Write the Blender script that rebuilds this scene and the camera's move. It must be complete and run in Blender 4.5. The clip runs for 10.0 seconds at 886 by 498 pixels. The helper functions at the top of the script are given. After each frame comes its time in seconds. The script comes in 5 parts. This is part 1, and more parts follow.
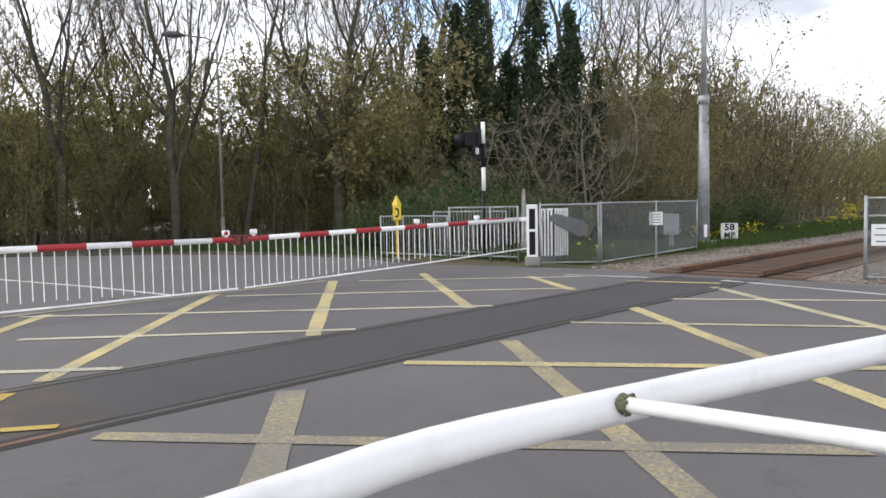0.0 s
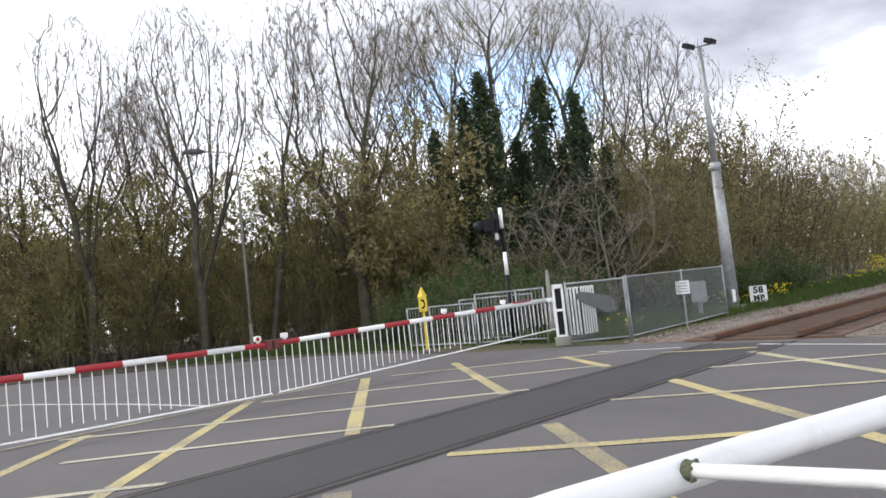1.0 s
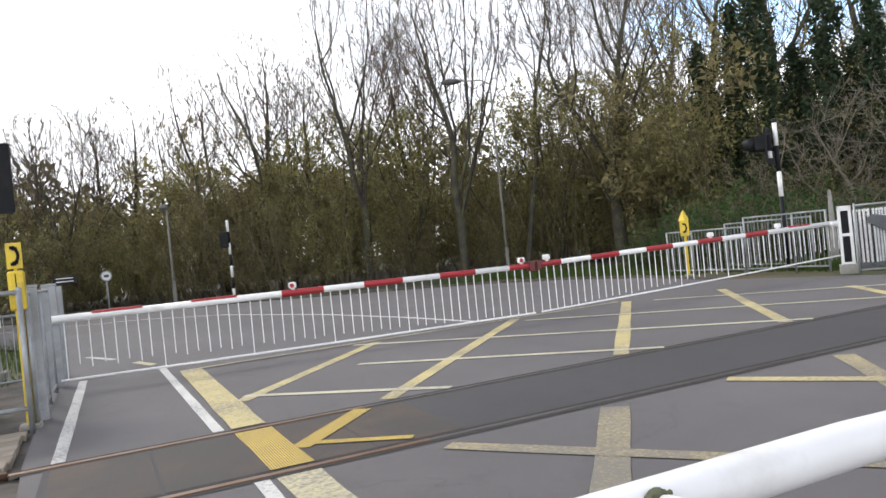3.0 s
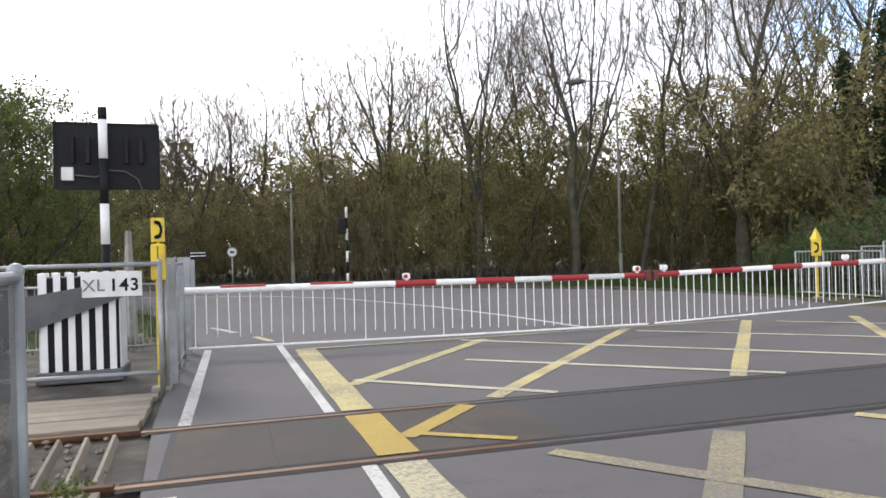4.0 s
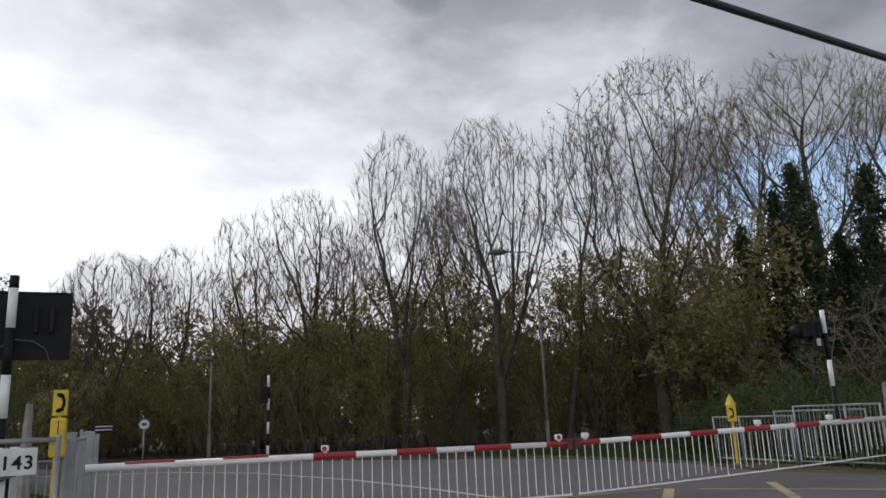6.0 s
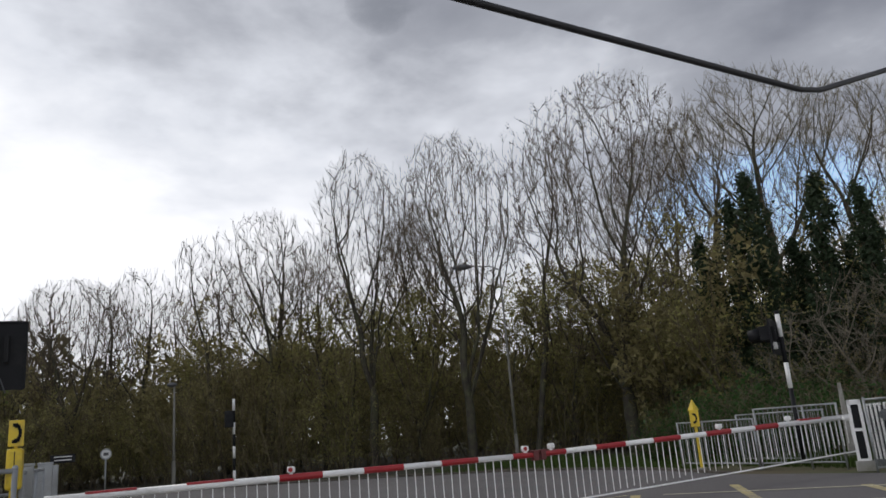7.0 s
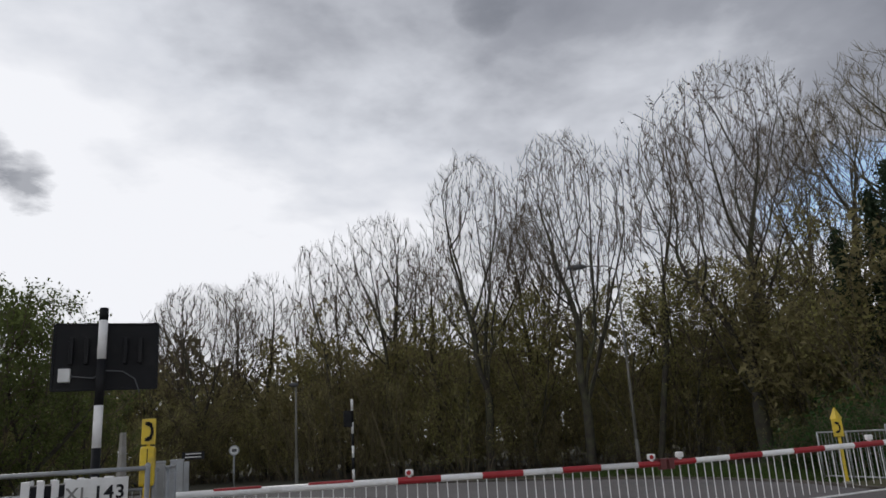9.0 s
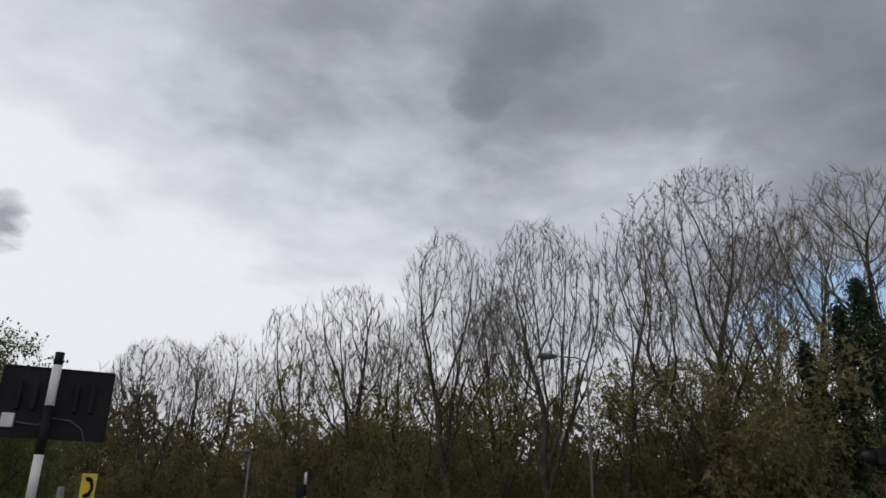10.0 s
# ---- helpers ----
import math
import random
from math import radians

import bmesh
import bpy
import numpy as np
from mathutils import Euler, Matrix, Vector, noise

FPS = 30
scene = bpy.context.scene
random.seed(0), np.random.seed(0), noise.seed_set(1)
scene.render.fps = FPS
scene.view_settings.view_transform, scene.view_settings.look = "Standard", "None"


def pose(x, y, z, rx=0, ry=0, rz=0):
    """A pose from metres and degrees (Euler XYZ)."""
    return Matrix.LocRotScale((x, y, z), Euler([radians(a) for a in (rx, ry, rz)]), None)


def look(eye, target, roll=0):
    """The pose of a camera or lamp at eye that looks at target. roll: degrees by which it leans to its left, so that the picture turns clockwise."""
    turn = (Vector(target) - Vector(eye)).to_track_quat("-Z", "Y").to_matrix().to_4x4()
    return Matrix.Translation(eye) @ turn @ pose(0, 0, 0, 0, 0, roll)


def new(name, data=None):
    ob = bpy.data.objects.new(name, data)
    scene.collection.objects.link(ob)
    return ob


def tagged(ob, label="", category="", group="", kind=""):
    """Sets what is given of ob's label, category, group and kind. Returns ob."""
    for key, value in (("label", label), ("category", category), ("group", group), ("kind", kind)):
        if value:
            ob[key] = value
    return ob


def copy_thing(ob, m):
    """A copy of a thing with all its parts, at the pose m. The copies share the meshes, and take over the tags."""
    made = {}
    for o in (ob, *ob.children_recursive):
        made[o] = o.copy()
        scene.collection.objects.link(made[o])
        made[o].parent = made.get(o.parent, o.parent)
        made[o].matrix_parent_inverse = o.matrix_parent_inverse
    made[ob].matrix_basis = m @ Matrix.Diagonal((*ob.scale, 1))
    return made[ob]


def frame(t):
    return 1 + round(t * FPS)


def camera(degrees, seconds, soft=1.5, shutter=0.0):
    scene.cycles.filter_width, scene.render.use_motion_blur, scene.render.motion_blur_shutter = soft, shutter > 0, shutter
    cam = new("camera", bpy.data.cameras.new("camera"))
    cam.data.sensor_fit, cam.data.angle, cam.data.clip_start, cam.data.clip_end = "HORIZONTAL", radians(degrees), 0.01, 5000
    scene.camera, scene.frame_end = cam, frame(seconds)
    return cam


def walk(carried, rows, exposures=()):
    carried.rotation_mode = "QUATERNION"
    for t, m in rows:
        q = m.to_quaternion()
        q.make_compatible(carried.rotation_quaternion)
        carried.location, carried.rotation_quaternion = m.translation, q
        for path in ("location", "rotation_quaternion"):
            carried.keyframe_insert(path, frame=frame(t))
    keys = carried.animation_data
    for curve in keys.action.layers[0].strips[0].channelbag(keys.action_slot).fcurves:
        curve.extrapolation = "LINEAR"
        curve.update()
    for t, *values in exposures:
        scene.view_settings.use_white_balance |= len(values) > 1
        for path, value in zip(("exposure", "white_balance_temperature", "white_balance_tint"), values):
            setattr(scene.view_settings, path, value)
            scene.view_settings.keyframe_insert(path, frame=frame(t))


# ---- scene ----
cam = camera(61.9, 10.0, soft=1.6)

EXPOSURES = [(0.0,0.38),(0.5,0.48),(1.0,0.45),(2.0,0.42),(3.2,0.45),(4.5,0.52),(4.9,0.05),(5.5,-0.74),(7.5,-0.77),(8.0,-0.44),(8.4,-0.64),(9.0,-0.95),(10.0,-1.08)]
PATH = [
    (0, (0.963, 0.175, 1.418), (2.396, 1.565, 1.299), -1.1),
    (0.5, (0.908, 0.141, 1.435), (2.395, 1.478, 1.476), -2.8),
    (1, (0.859, 0.157, 1.42), (2.259, 1.579, 1.544), -6.1),
    (1.5, (0.702, 0.163, 1.403), (2.17, 1.509, 1.581), -5.4),
    (2, (0.552, 0.163, 1.383), (1.971, 1.549, 1.632), -7.1),
    (2.5, (0.582, 0.19, 1.38), (1.673, 1.863, 1.49), -6.9),
    (3, (0.638, 0.243, 1.387), (1.484, 2.055, 1.381), -5.8),
    (3.2, (0.624, 0.251, 1.388), (1.34, 2.118, 1.416), -3.7),
    (4.3, (0.535, 0.215, 1.433), (1.006, 2.158, 1.433), -1.1),
    (4.5, (0.505, 0.211, 1.433), (0.856, 2.176, 1.557), -0.6),
    (5, (0.49, 0.183, 1.439), (0.739, 2.14, 1.768), -0.9),
    (5.5, (0.573, 0.104, 1.446), (1.101, 1.991, 1.845), -4.1),
    (6, (0.634, 0.045, 1.441), (1.379, 1.848, 1.882), -2.3),
    (6.2, (0.632, -0.042, 1.427), (1.398, 1.747, 1.886), -3.9),
    (7.3, (0.662, -0.049, 1.41), (1.527, 1.688, 1.895), -3.5),
    (7.5, (0.642, 0.062, 1.418), (1.541, 1.791, 1.869), -0.6),
    (8, (0.553, 0.236, 1.447), (1.44, 1.961, 1.936), -3.0),
    (8.5, (0.576, 0.238, 1.444), (1.244, 2.059, 1.93), -3.4),
    (9, (0.7, 0.25, 1.454), (1.249, 2.106, 1.957), -3.4),
    (9.5, (0.744, 0.27, 1.435), (1.151, 2.161, 1.942), -1.9),
    (9.7, (0.728, 0.3, 1.445), (1.062, 2.206, 1.95), -2.6),
    (10, (0.713, 0.34, 1.449), (1.309, 2.115, 2.152), 1.4),
]
walk(cam, [(t, look(eye, target, roll)) for t, eye, target, roll in PATH], EXPOSURES)

# ---- world, sun and sky ----
SUN_AZ, SUN_EL = radians(-20), radians(42)   # azimuth from +Y towards +X


def nd(tree, kind):
    return tree.nodes.new(kind)


def math_node(tree, op, a, b=None, c=None, clamp=False):
    n = tree.nodes.new("ShaderNodeMath")
    n.operation, n.use_clamp = op, clamp
    for i, v in enumerate((a, b, c)):
        if v is None:
            continue
        if isinstance(v, (int, float)):
            n.inputs[i].default_value = v
        else:
            tree.links.new(v, n.inputs[i])
    return n.outputs[0]


def ramp(tree, fac, stops):
    n = tree.nodes.new("ShaderNodeValToRGB")
    el = n.color_ramp.elements
    while len(el) < len(stops):
        el.new(0.5)
    for e, (p, c) in zip(el, stops):
        e.position = p
        e.color = (c, c, c, 1) if isinstance(c, (int, float)) else (*c, 1)
    tree.links.new(fac, n.inputs[0])
    return n.outputs[0]


def mix(tree, fac, a, b, mode="MIX"):
    n = tree.nodes.new("ShaderNodeMix")
    n.data_type, n.blend_type = "RGBA", mode
    for sock, v in ((n.inputs[0], fac), (n.inputs[6], a), (n.inputs[7], b)):
        if isinstance(v, (int, float)):
            sock.default_value = v
        elif isinstance(v, tuple):
            sock.default_value = (*v, 1)
        else:
            tree.links.new(v, sock)
    return n.outputs[2]


def noise_tex(tree, vec, scale, detail=4.0, rough=0.55, distort=0.0):
    n = nd(tree, "ShaderNodeTexNoise")
    n.inputs["Scale"].default_value = scale
    n.inputs["Detail"].default_value = detail
    n.inputs["Roughness"].default_value = rough
    n.inputs["Distortion"].default_value = distort
    if vec is not None:
        tree.links.new(vec, n.inputs["Vector"])
    return n.outputs["Fac"]


world = bpy.data.worlds.new("sky")
scene.world = world
world.use_nodes = True
wt = world.node_tree
wt.nodes.clear()
sky = nd(wt, "ShaderNodeTexSky")
sky.sky_type, sky.sun_disc = "NISHITA", False
sky.sun_elevation, sky.sun_rotation = SUN_EL, SUN_AZ
co = nd(wt, "ShaderNodeTexCoord").outputs["Generated"]
sep = nd(wt, "ShaderNodeSeparateXYZ")
wt.links.new(co, sep.inputs[0])
dx, dy, dz = sep.outputs
# cloud deck: directions projected on a flat layer
up = math_node(wt, "MAXIMUM", math_node(wt, "ADD", dz, 0.12), 0.02)
deck = nd(wt, "ShaderNodeCombineXYZ")
wt.links.new(math_node(wt, "DIVIDE", dx, up), deck.inputs[0])
wt.links.new(math_node(wt, "DIVIDE", dy, up), deck.inputs[1])
big = noise_tex(wt, deck.outputs[0], 0.9, 6, 0.55, 0.3)
fine = noise_tex(wt, deck.outputs[0], 2.6, 6, 0.55, 0.1)
# the deck is thin and bright towards the horizon, thick and grey overhead and away from the sun
high = math_node(wt, "MULTIPLY_ADD", dz, 2.1, -0.84)
east = math_node(wt, "MULTIPLY", math_node(wt, "MULTIPLY_ADD", dx, 1.05, 0.15), math_node(wt, "MULTIPLY_ADD", dz, -2.3, 1.7, clamp=True))
thick = math_node(wt, "ADD", high, math_node(wt, "MULTIPLY", east, math_node(wt, "MULTIPLY", dz, 3.6, clamp=True)))
thick = math_node(wt, "ADD", thick, math_node(wt, "MULTIPLY_ADD", big, 1.15, -0.53))
thick = math_node(wt, "ADD", thick, math_node(wt, "MULTIPLY_ADD", fine, 0.8, -0.4), clamp=True)
cloud = ramp(wt, thick, [(0.0, (1.12, 1.135, 1.19)), (0.28, (0.83, 0.86, 0.935)), (0.6, (0.42, 0.44, 0.5)), (1.0, (0.22, 0.235, 0.285))])
# ragged darker scraps of cloud below the deck
for az, el, size in ((-21.0, 20.4, 0.9986), (-17.6, 19.8, 0.9989), (-14.4, 18.9, 0.9994), (24.5, 35.6, 0.9978), (29.0, 35.8, 0.9986), (21.2, 32.6, 0.9992)):
    d0 = nd(wt, "ShaderNodeVectorMath")
    d0.operation = "DOT_PRODUCT"
    wt.links.new(co, d0.inputs[0])
    d0.inputs[1].default_value = (math.sin(radians(az)) * math.cos(radians(el)), math.cos(radians(az)) * math.cos(radians(el)), math.sin(radians(el)))
    scrap = math_node(wt, "MULTIPLY", math_node(wt, "SUBTRACT", d0.outputs["Value"], size), 1.0 / (1.0 - size))
    scrap = math_node(wt, "ADD", scrap, math_node(wt, "MULTIPLY_ADD", noise_tex(wt, deck.outputs[0], 5.0, 6, 0.6, 0.3), 3.6, -1.75), clamp=True)
    cloud = mix(wt, math_node(wt, "MULTIPLY", scrap, 0.72), cloud, (0.25, 0.268, 0.315))
# a gap of clear sky low over the wood, with ragged edges
side = math_node(wt, "SUBTRACT", math_node(wt, "MULTIPLY", dx, math.cos(radians(50))), math_node(wt, "MULTIPLY", dy, math.sin(radians(50))))
ahead = math_node(wt, "ADD", math_node(wt, "MULTIPLY", dx, math.sin(radians(50))), math_node(wt, "MULTIPLY", dy, math.cos(radians(50))))
wide = math_node(wt, "POWER", math_node(wt, "DIVIDE", math_node(wt, "ABSOLUTE", side), 0.15), 2.0)
tall = math_node(wt, "POWER", math_node(wt, "DIVIDE", math_node(wt, "ABSOLUTE", math_node(wt, "SUBTRACT", dz, 0.25)), 0.062), 2.0)
gap = math_node(wt, "SUBTRACT", math_node(wt, "SUBTRACT", 1.0, wide), tall)
gap = math_node(wt, "ADD", gap, math_node(wt, "MULTIPLY_ADD", noise_tex(wt, co, 11.0, 5, 0.6), 3.2, -1.35), clamp=True)
gap = math_node(wt, "MULTIPLY", gap, math_node(wt, "GREATER_THAN", ahead, 0.0))
blue = nd(wt, "ShaderNodeBackground")
wt.links.new(sky.outputs[0], blue.inputs[0])
blue.inputs[1].default_value = 0.38
grey = nd(wt, "ShaderNodeBackground")
wt.links.new(cloud, grey.inputs[0])
grey.inputs[1].default_value = 1.55
both = nd(wt, "ShaderNodeMixShader")
wt.links.new(gap, both.inputs[0])
wt.links.new(grey.outputs[0], both.inputs[1])
wt.links.new(blue.outputs[0], both.inputs[2])
wt.links.new(both.outputs[0], nd(wt, "ShaderNodeOutputWorld").inputs[0])

sun = new("sun", bpy.data.lights.new("sun", "SUN"))
sun.data.energy, sun.data.angle, sun.data.color = 1.6, radians(14), (1.0, 0.96, 0.9)
sun.matrix_world = look((0, 0, 30), (-math.sin(SUN_AZ) * 30, -math.cos(SUN_AZ) * 30, 30 - 30 * math.tan(SUN_EL)))


# ---- materials ----
def material(name, base, rough=0.6, metal=0.0, spread=0.25, scale=8.0, fine_scale=90.0, bump=0.0, bump_scale=60.0,
             dirt=None, dirt_amount=0.5, dirt_scale=2.0, random=0.0, island=0.0, spec=0.5):
    m = bpy.data.materials.new(name)
    m.use_nodes = True
    t = m.node_tree
    b = t.nodes["Principled BSDF"]
    vec = nd(t, "ShaderNodeTexCoord").outputs["Object"]
    n1 = noise_tex(t, vec, scale, 5)
    n2 = noise_tex(t, vec, fine_scale, 3)
    lo = tuple(c * (1 - spread) for c in base)
    hi = tuple(min(1, c * (1 + spread)) for c in base)
    col = mix(t, ramp(t, n1, [(0.3, 0.0), (0.7, 1.0)]), lo, hi)
    col = mix(t, math_node(t, "MULTIPLY", n2, 0.5 * spread / 0.25), col, tuple(c * 0.75 for c in base))
    if dirt:
        d = ramp(t, noise_tex(t, vec, dirt_scale, 7, 0.65), [(0.62 - 0.35 * dirt_amount, 0.0), (0.82 - 0.25 * dirt_amount, 1.0)])
        col = mix(t, d, col, dirt)
    if random:
        r = nd(t, "ShaderNodeObjectInfo").outputs["Random"]
        col = mix(t, random, col, ramp(t, r, [(0.0, lo), (1.0, hi)]))
    if island:
        r = nd(t, "ShaderNodeNewGeometry").outputs["Random Per Island"]
        col = mix(t, island, col, ramp(t, r, [(0.0, tuple(c * 0.45 for c in base)), (0.6, base), (1.0, tuple(min(1, c * 1.7) for c in base))]))
    t.links.new(col, b.inputs["Base Color"])
    t.links.new(math_node(t, "MULTIPLY_ADD", n1, 0.25, rough - 0.12, clamp=True), b.inputs["Roughness"])
    b.inputs["Metallic"].default_value = metal
    b.inputs["Specular IOR Level"].default_value = spec
    if bump:
        bp = nd(t, "ShaderNodeBump")
        bp.inputs["Strength"].default_value = bump
        bp.inputs["Distance"].default_value = 0.01
        t.links.new(noise_tex(t, vec, bump_scale, 5, 0.7), bp.inputs["Height"])
        t.links.new(bp.outputs[0], b.inputs["Normal"])
    return m


def worn_paint(name, paint, under, cover=0.62, scale=7.0, ribs=False):
    """Road paint, scuffed through to the surface beneath."""
    m = material(name, paint, rough=0.75, spread=0.12, scale=3, fine_scale=140, bump=0.25, bump_scale=220)
    t = m.node_tree
    b = t.nodes["Principled BSDF"]
    col = b.inputs["Base Color"].links[0].from_socket
    vec = nd(t, "ShaderNodeTexCoord").outputs["Object"]
    a = noise_tex(t, vec, scale * 4.0, 8, 0.72)
    g = noise_tex(t, vec, 1.1, 3, 0.5)
    w = math_node(t, "ADD", a, math_node(t, "MULTIPLY_ADD", g, 0.55, -0.275))
    wear = ramp(t, w, [(cover - 0.05, 0.0), (cover + 0.12, 0.85)])
    if ribs:
        wave = nd(t, "ShaderNodeTexWave")
        wave.wave_type, wave.bands_direction = "BANDS", "X"
        wave.inputs["Scale"].default_value = 17.0
        t.links.new(vec, wave.inputs["Vector"])
        rib = ramp(t, wave.outputs["Fac"], [(0.25, 0.9), (0.5, 0.0)])
        wear = math_node(t, "MAXIMUM", wear, rib)
    t.links.new(mix(t, wear, col, under), b.inputs["Base Color"])
    return m


def asphalt_material(name, base, patch):
    m = bpy.data.materials.new(name)
    m.use_nodes = True
    t = m.node_tree
    b = t.nodes["Principled BSDF"]
    vec = nd(t, "ShaderNodeTexCoord").outputs["Object"]
    broad = noise_tex(t, vec, 0.35, 6, 0.6)
    mid = noise_tex(t, vec, 3.0, 6, 0.65)
    grit = noise_tex(t, vec, 160.0, 2, 0.8)
    col = mix(t, ramp(t, broad, [(0.35, 0.0), (0.68, 1.0)]), base, patch)
    col = mix(t, ramp(t, mid, [(0.55, 0.0), (0.8, 0.5)]), col, tuple(c * 0.6 for c in base))
    col = mix(t, ramp(t, grit, [(0.3, 0.55), (0.7, 0.0)]), col, tuple(c * 0.45 for c in base))
    col = mix(t, ramp(t, grit, [(0.62, 0.0), (0.85, 0.5)]), col, tuple(min(1, c * 2.2) for c in base))
    # tyre tracks run along the road
    st = nd(t, "ShaderNodeMapping")
    st.inputs["Scale"].default_value = (0.9, 0.06, 1.0)
    t.links.new(vec, st.inputs["Vector"])
    tracks = noise_tex(t, st.outputs[0], 1.0, 4, 0.6)
    col = mix(t, ramp(t, tracks, [(0.5, 0.0), (0.72, 0.35)]), col, tuple(c * 0.66 for c in base))
    # fine cracks and sealed joints
    vor = nd(t, "ShaderNodeTexVoronoi")
    vor.feature = "DISTANCE_TO_EDGE"
    vor.inputs["Scale"].default_value = 0.33
    wob = nd(t, "ShaderNodeVectorMath")
    wob.operation = "ADD"
    nz = nd(t, "ShaderNodeTexNoise")
    nz.inputs["Scale"].default_value = 1.5
    nz.inputs["Detail"].default_value = 6
    t.links.new(vec, nz.inputs["Vector"])
    t.links.new(vec, wob.inputs[0])
    t.links.new(nz.outputs["Color"], wob.inputs[1])
    t.links.new(wob.outputs[0], vor.inputs["Vector"])
    crack = ramp(t, vor.outputs["Distance"], [(0.0, 0.28), (0.004, 0.0)])
    col = mix(t, crack, col, tuple(c * 0.4 for c in base))
    t.links.new(col, b.inputs["Base Color"])
    b.inputs["Roughness"].default_value = 0.82
    b.inputs["Specular IOR Level"].default_value = 0.35
    bp = nd(t, "ShaderNodeBump")
    bp.inputs["Strength"].default_value = 0.5
    bp.inputs["Distance"].default_value = 0.006
    t.links.new(grit, bp.inputs["Height"])
    t.links.new(bp.outputs[0], b.inputs["Normal"])
    return m


def leaf_material(name, base, through_amount=0.35):
    m = material(name, base, rough=0.6, spread=0.2, scale=1.2, island=0.5, spec=0.25)
    t = m.node_tree
    b = t.nodes["Principled BSDF"]
    tr = nd(t, "ShaderNodeBsdfTranslucent")
    t.links.new(b.inputs["Base Color"].links[0].from_socket, tr.inputs[0])
    mx = nd(t, "ShaderNodeMixShader")
    mx.inputs[0].default_value = through_amount
    t.links.new(b.outputs[0], mx.inputs[1])
    t.links.new(tr.outputs[0], mx.inputs[2])
    t.links.new(mx.outputs[0], t.nodes["Material Output"].inputs[0])
    return m


ASPHALT = asphalt_material("asphalt", (0.143, 0.135, 0.136), (0.182, 0.172, 0.172))
ASPHALT_DARK = asphalt_material("dark_asphalt", (0.075, 0.072, 0.075), (0.094, 0.09, 0.094))
ROAD_YELLOW = worn_paint("yellow_road_paint", (0.56, 0.47, 0.22), (0.22, 0.2, 0.17), 0.5)
ROAD_YELLOW_PALE = worn_paint("pale_yellow_road_paint", (0.54, 0.49, 0.31), (0.22, 0.2, 0.18), 0.5)
ROAD_CREAM = worn_paint("cream_road_paint", (0.58, 0.54, 0.4), (0.24, 0.225, 0.2), 0.53)
ROAD_YELLOW_FADED = worn_paint("faded_yellow_road_paint", (0.42, 0.35, 0.19), (0.17, 0.16, 0.15), 0.42, 9)
ROAD_YELLOW_RIBBED = worn_paint("yellow_paint_on_ribbed_rubber", (0.66, 0.46, 0.08), (0.09, 0.075, 0.05), 0.68, 9, ribs=True)
ROAD_WHITE = worn_paint("white_road_paint", (0.62, 0.61, 0.58), (0.2, 0.19, 0.19), 0.54)
RUBBER = material("ribbed_rubber", (0.064, 0.055, 0.05), 0.8, spread=0.25, scale=1.5, bump=0.5, bump_scale=90, dirt=(0.1, 0.068, 0.048), dirt_amount=0.45, dirt_scale=1.2)
RUST = material("rusty_rail", (0.16, 0.075, 0.035), 0.75, 0.3, spread=0.4, scale=9, bump=0.4, dirt=(0.06, 0.035, 0.025))
RAIL_TOP = material("worn_rail_head", (0.24, 0.17, 0.12), 0.4, 0.7, spread=0.3, scale=3, dirt=(0.16, 0.08, 0.04), dirt_amount=0.9)
RAIL_DULL = material("dull_worn_rail_head", (0.11, 0.1, 0.092), 0.45, 0.5, spread=0.3, scale=3)
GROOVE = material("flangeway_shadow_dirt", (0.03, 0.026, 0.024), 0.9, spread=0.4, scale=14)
STEEL = material("galvanised_steel", (0.36, 0.38, 0.40), 0.5, 0.45, spread=0.22, scale=6, fine_scale=40, dirt=(0.24, 0.24, 0.23), dirt_amount=0.55)
WIRE_DULL = material("dull_weathered_wire", (0.075, 0.08, 0.08), 0.7, 0.1, spread=0.2)
WIRE = material("galvanised_wire", (0.2, 0.215, 0.22), 0.55, 0.35, spread=0.15)
WHITE = material("white_gloss_paint", (0.84, 0.84, 0.84), 0.35, spread=0.04, scale=3, dirt=(0.66, 0.65, 0.62), dirt_amount=0.25, dirt_scale=4)
RED = material("red_reflective_sheet", (0.36, 0.016, 0.024), 0.4, spread=0.15, scale=6, dirt=(0.3, 0.03, 0.03), dirt_amount=0.5)
DARK_RED = material("dark_red_steel", (0.13, 0.025, 0.025), 0.5, spread=0.3)
BLACK = material("black_paint", (0.012, 0.0125, 0.015), 0.6, spread=0.25, scale=5, dirt=(0.025, 0.025, 0.025), dirt_amount=0.4, spec=0.2)
GREY_DARK = material("dark_grey_paint", (0.085, 0.09, 0.1), 0.5, spread=0.2, scale=3, dirt=(0.14, 0.14, 0.14), dirt_amount=0.5)
YELLOW = material("yellow_plastic", (0.72, 0.52, 0.03), 0.4, spread=0.08, scale=4, dirt=(0.45, 0.33, 0.06), dirt_amount=0.45, dirt_scale=6)
TIMBER = material("weathered_timber", (0.28, 0.24, 0.19), 0.85, spread=0.3, scale=3, bump=0.5, bump_scale=40, dirt=(0.17, 0.14, 0.10), dirt_amount=0.6, dirt_scale=5, random=0.5)
SLEEPER = material("stained_sleeper", (0.12, 0.075, 0.05), 0.9, spread=0.35, scale=4, bump=0.5, random=0.5)
CONCRETE = material("weathered_concrete", (0.36, 0.35, 0.33), 0.9, spread=0.2, scale=5, bump=0.4, dirt=(0.2, 0.19, 0.16), dirt_amount=0.6)
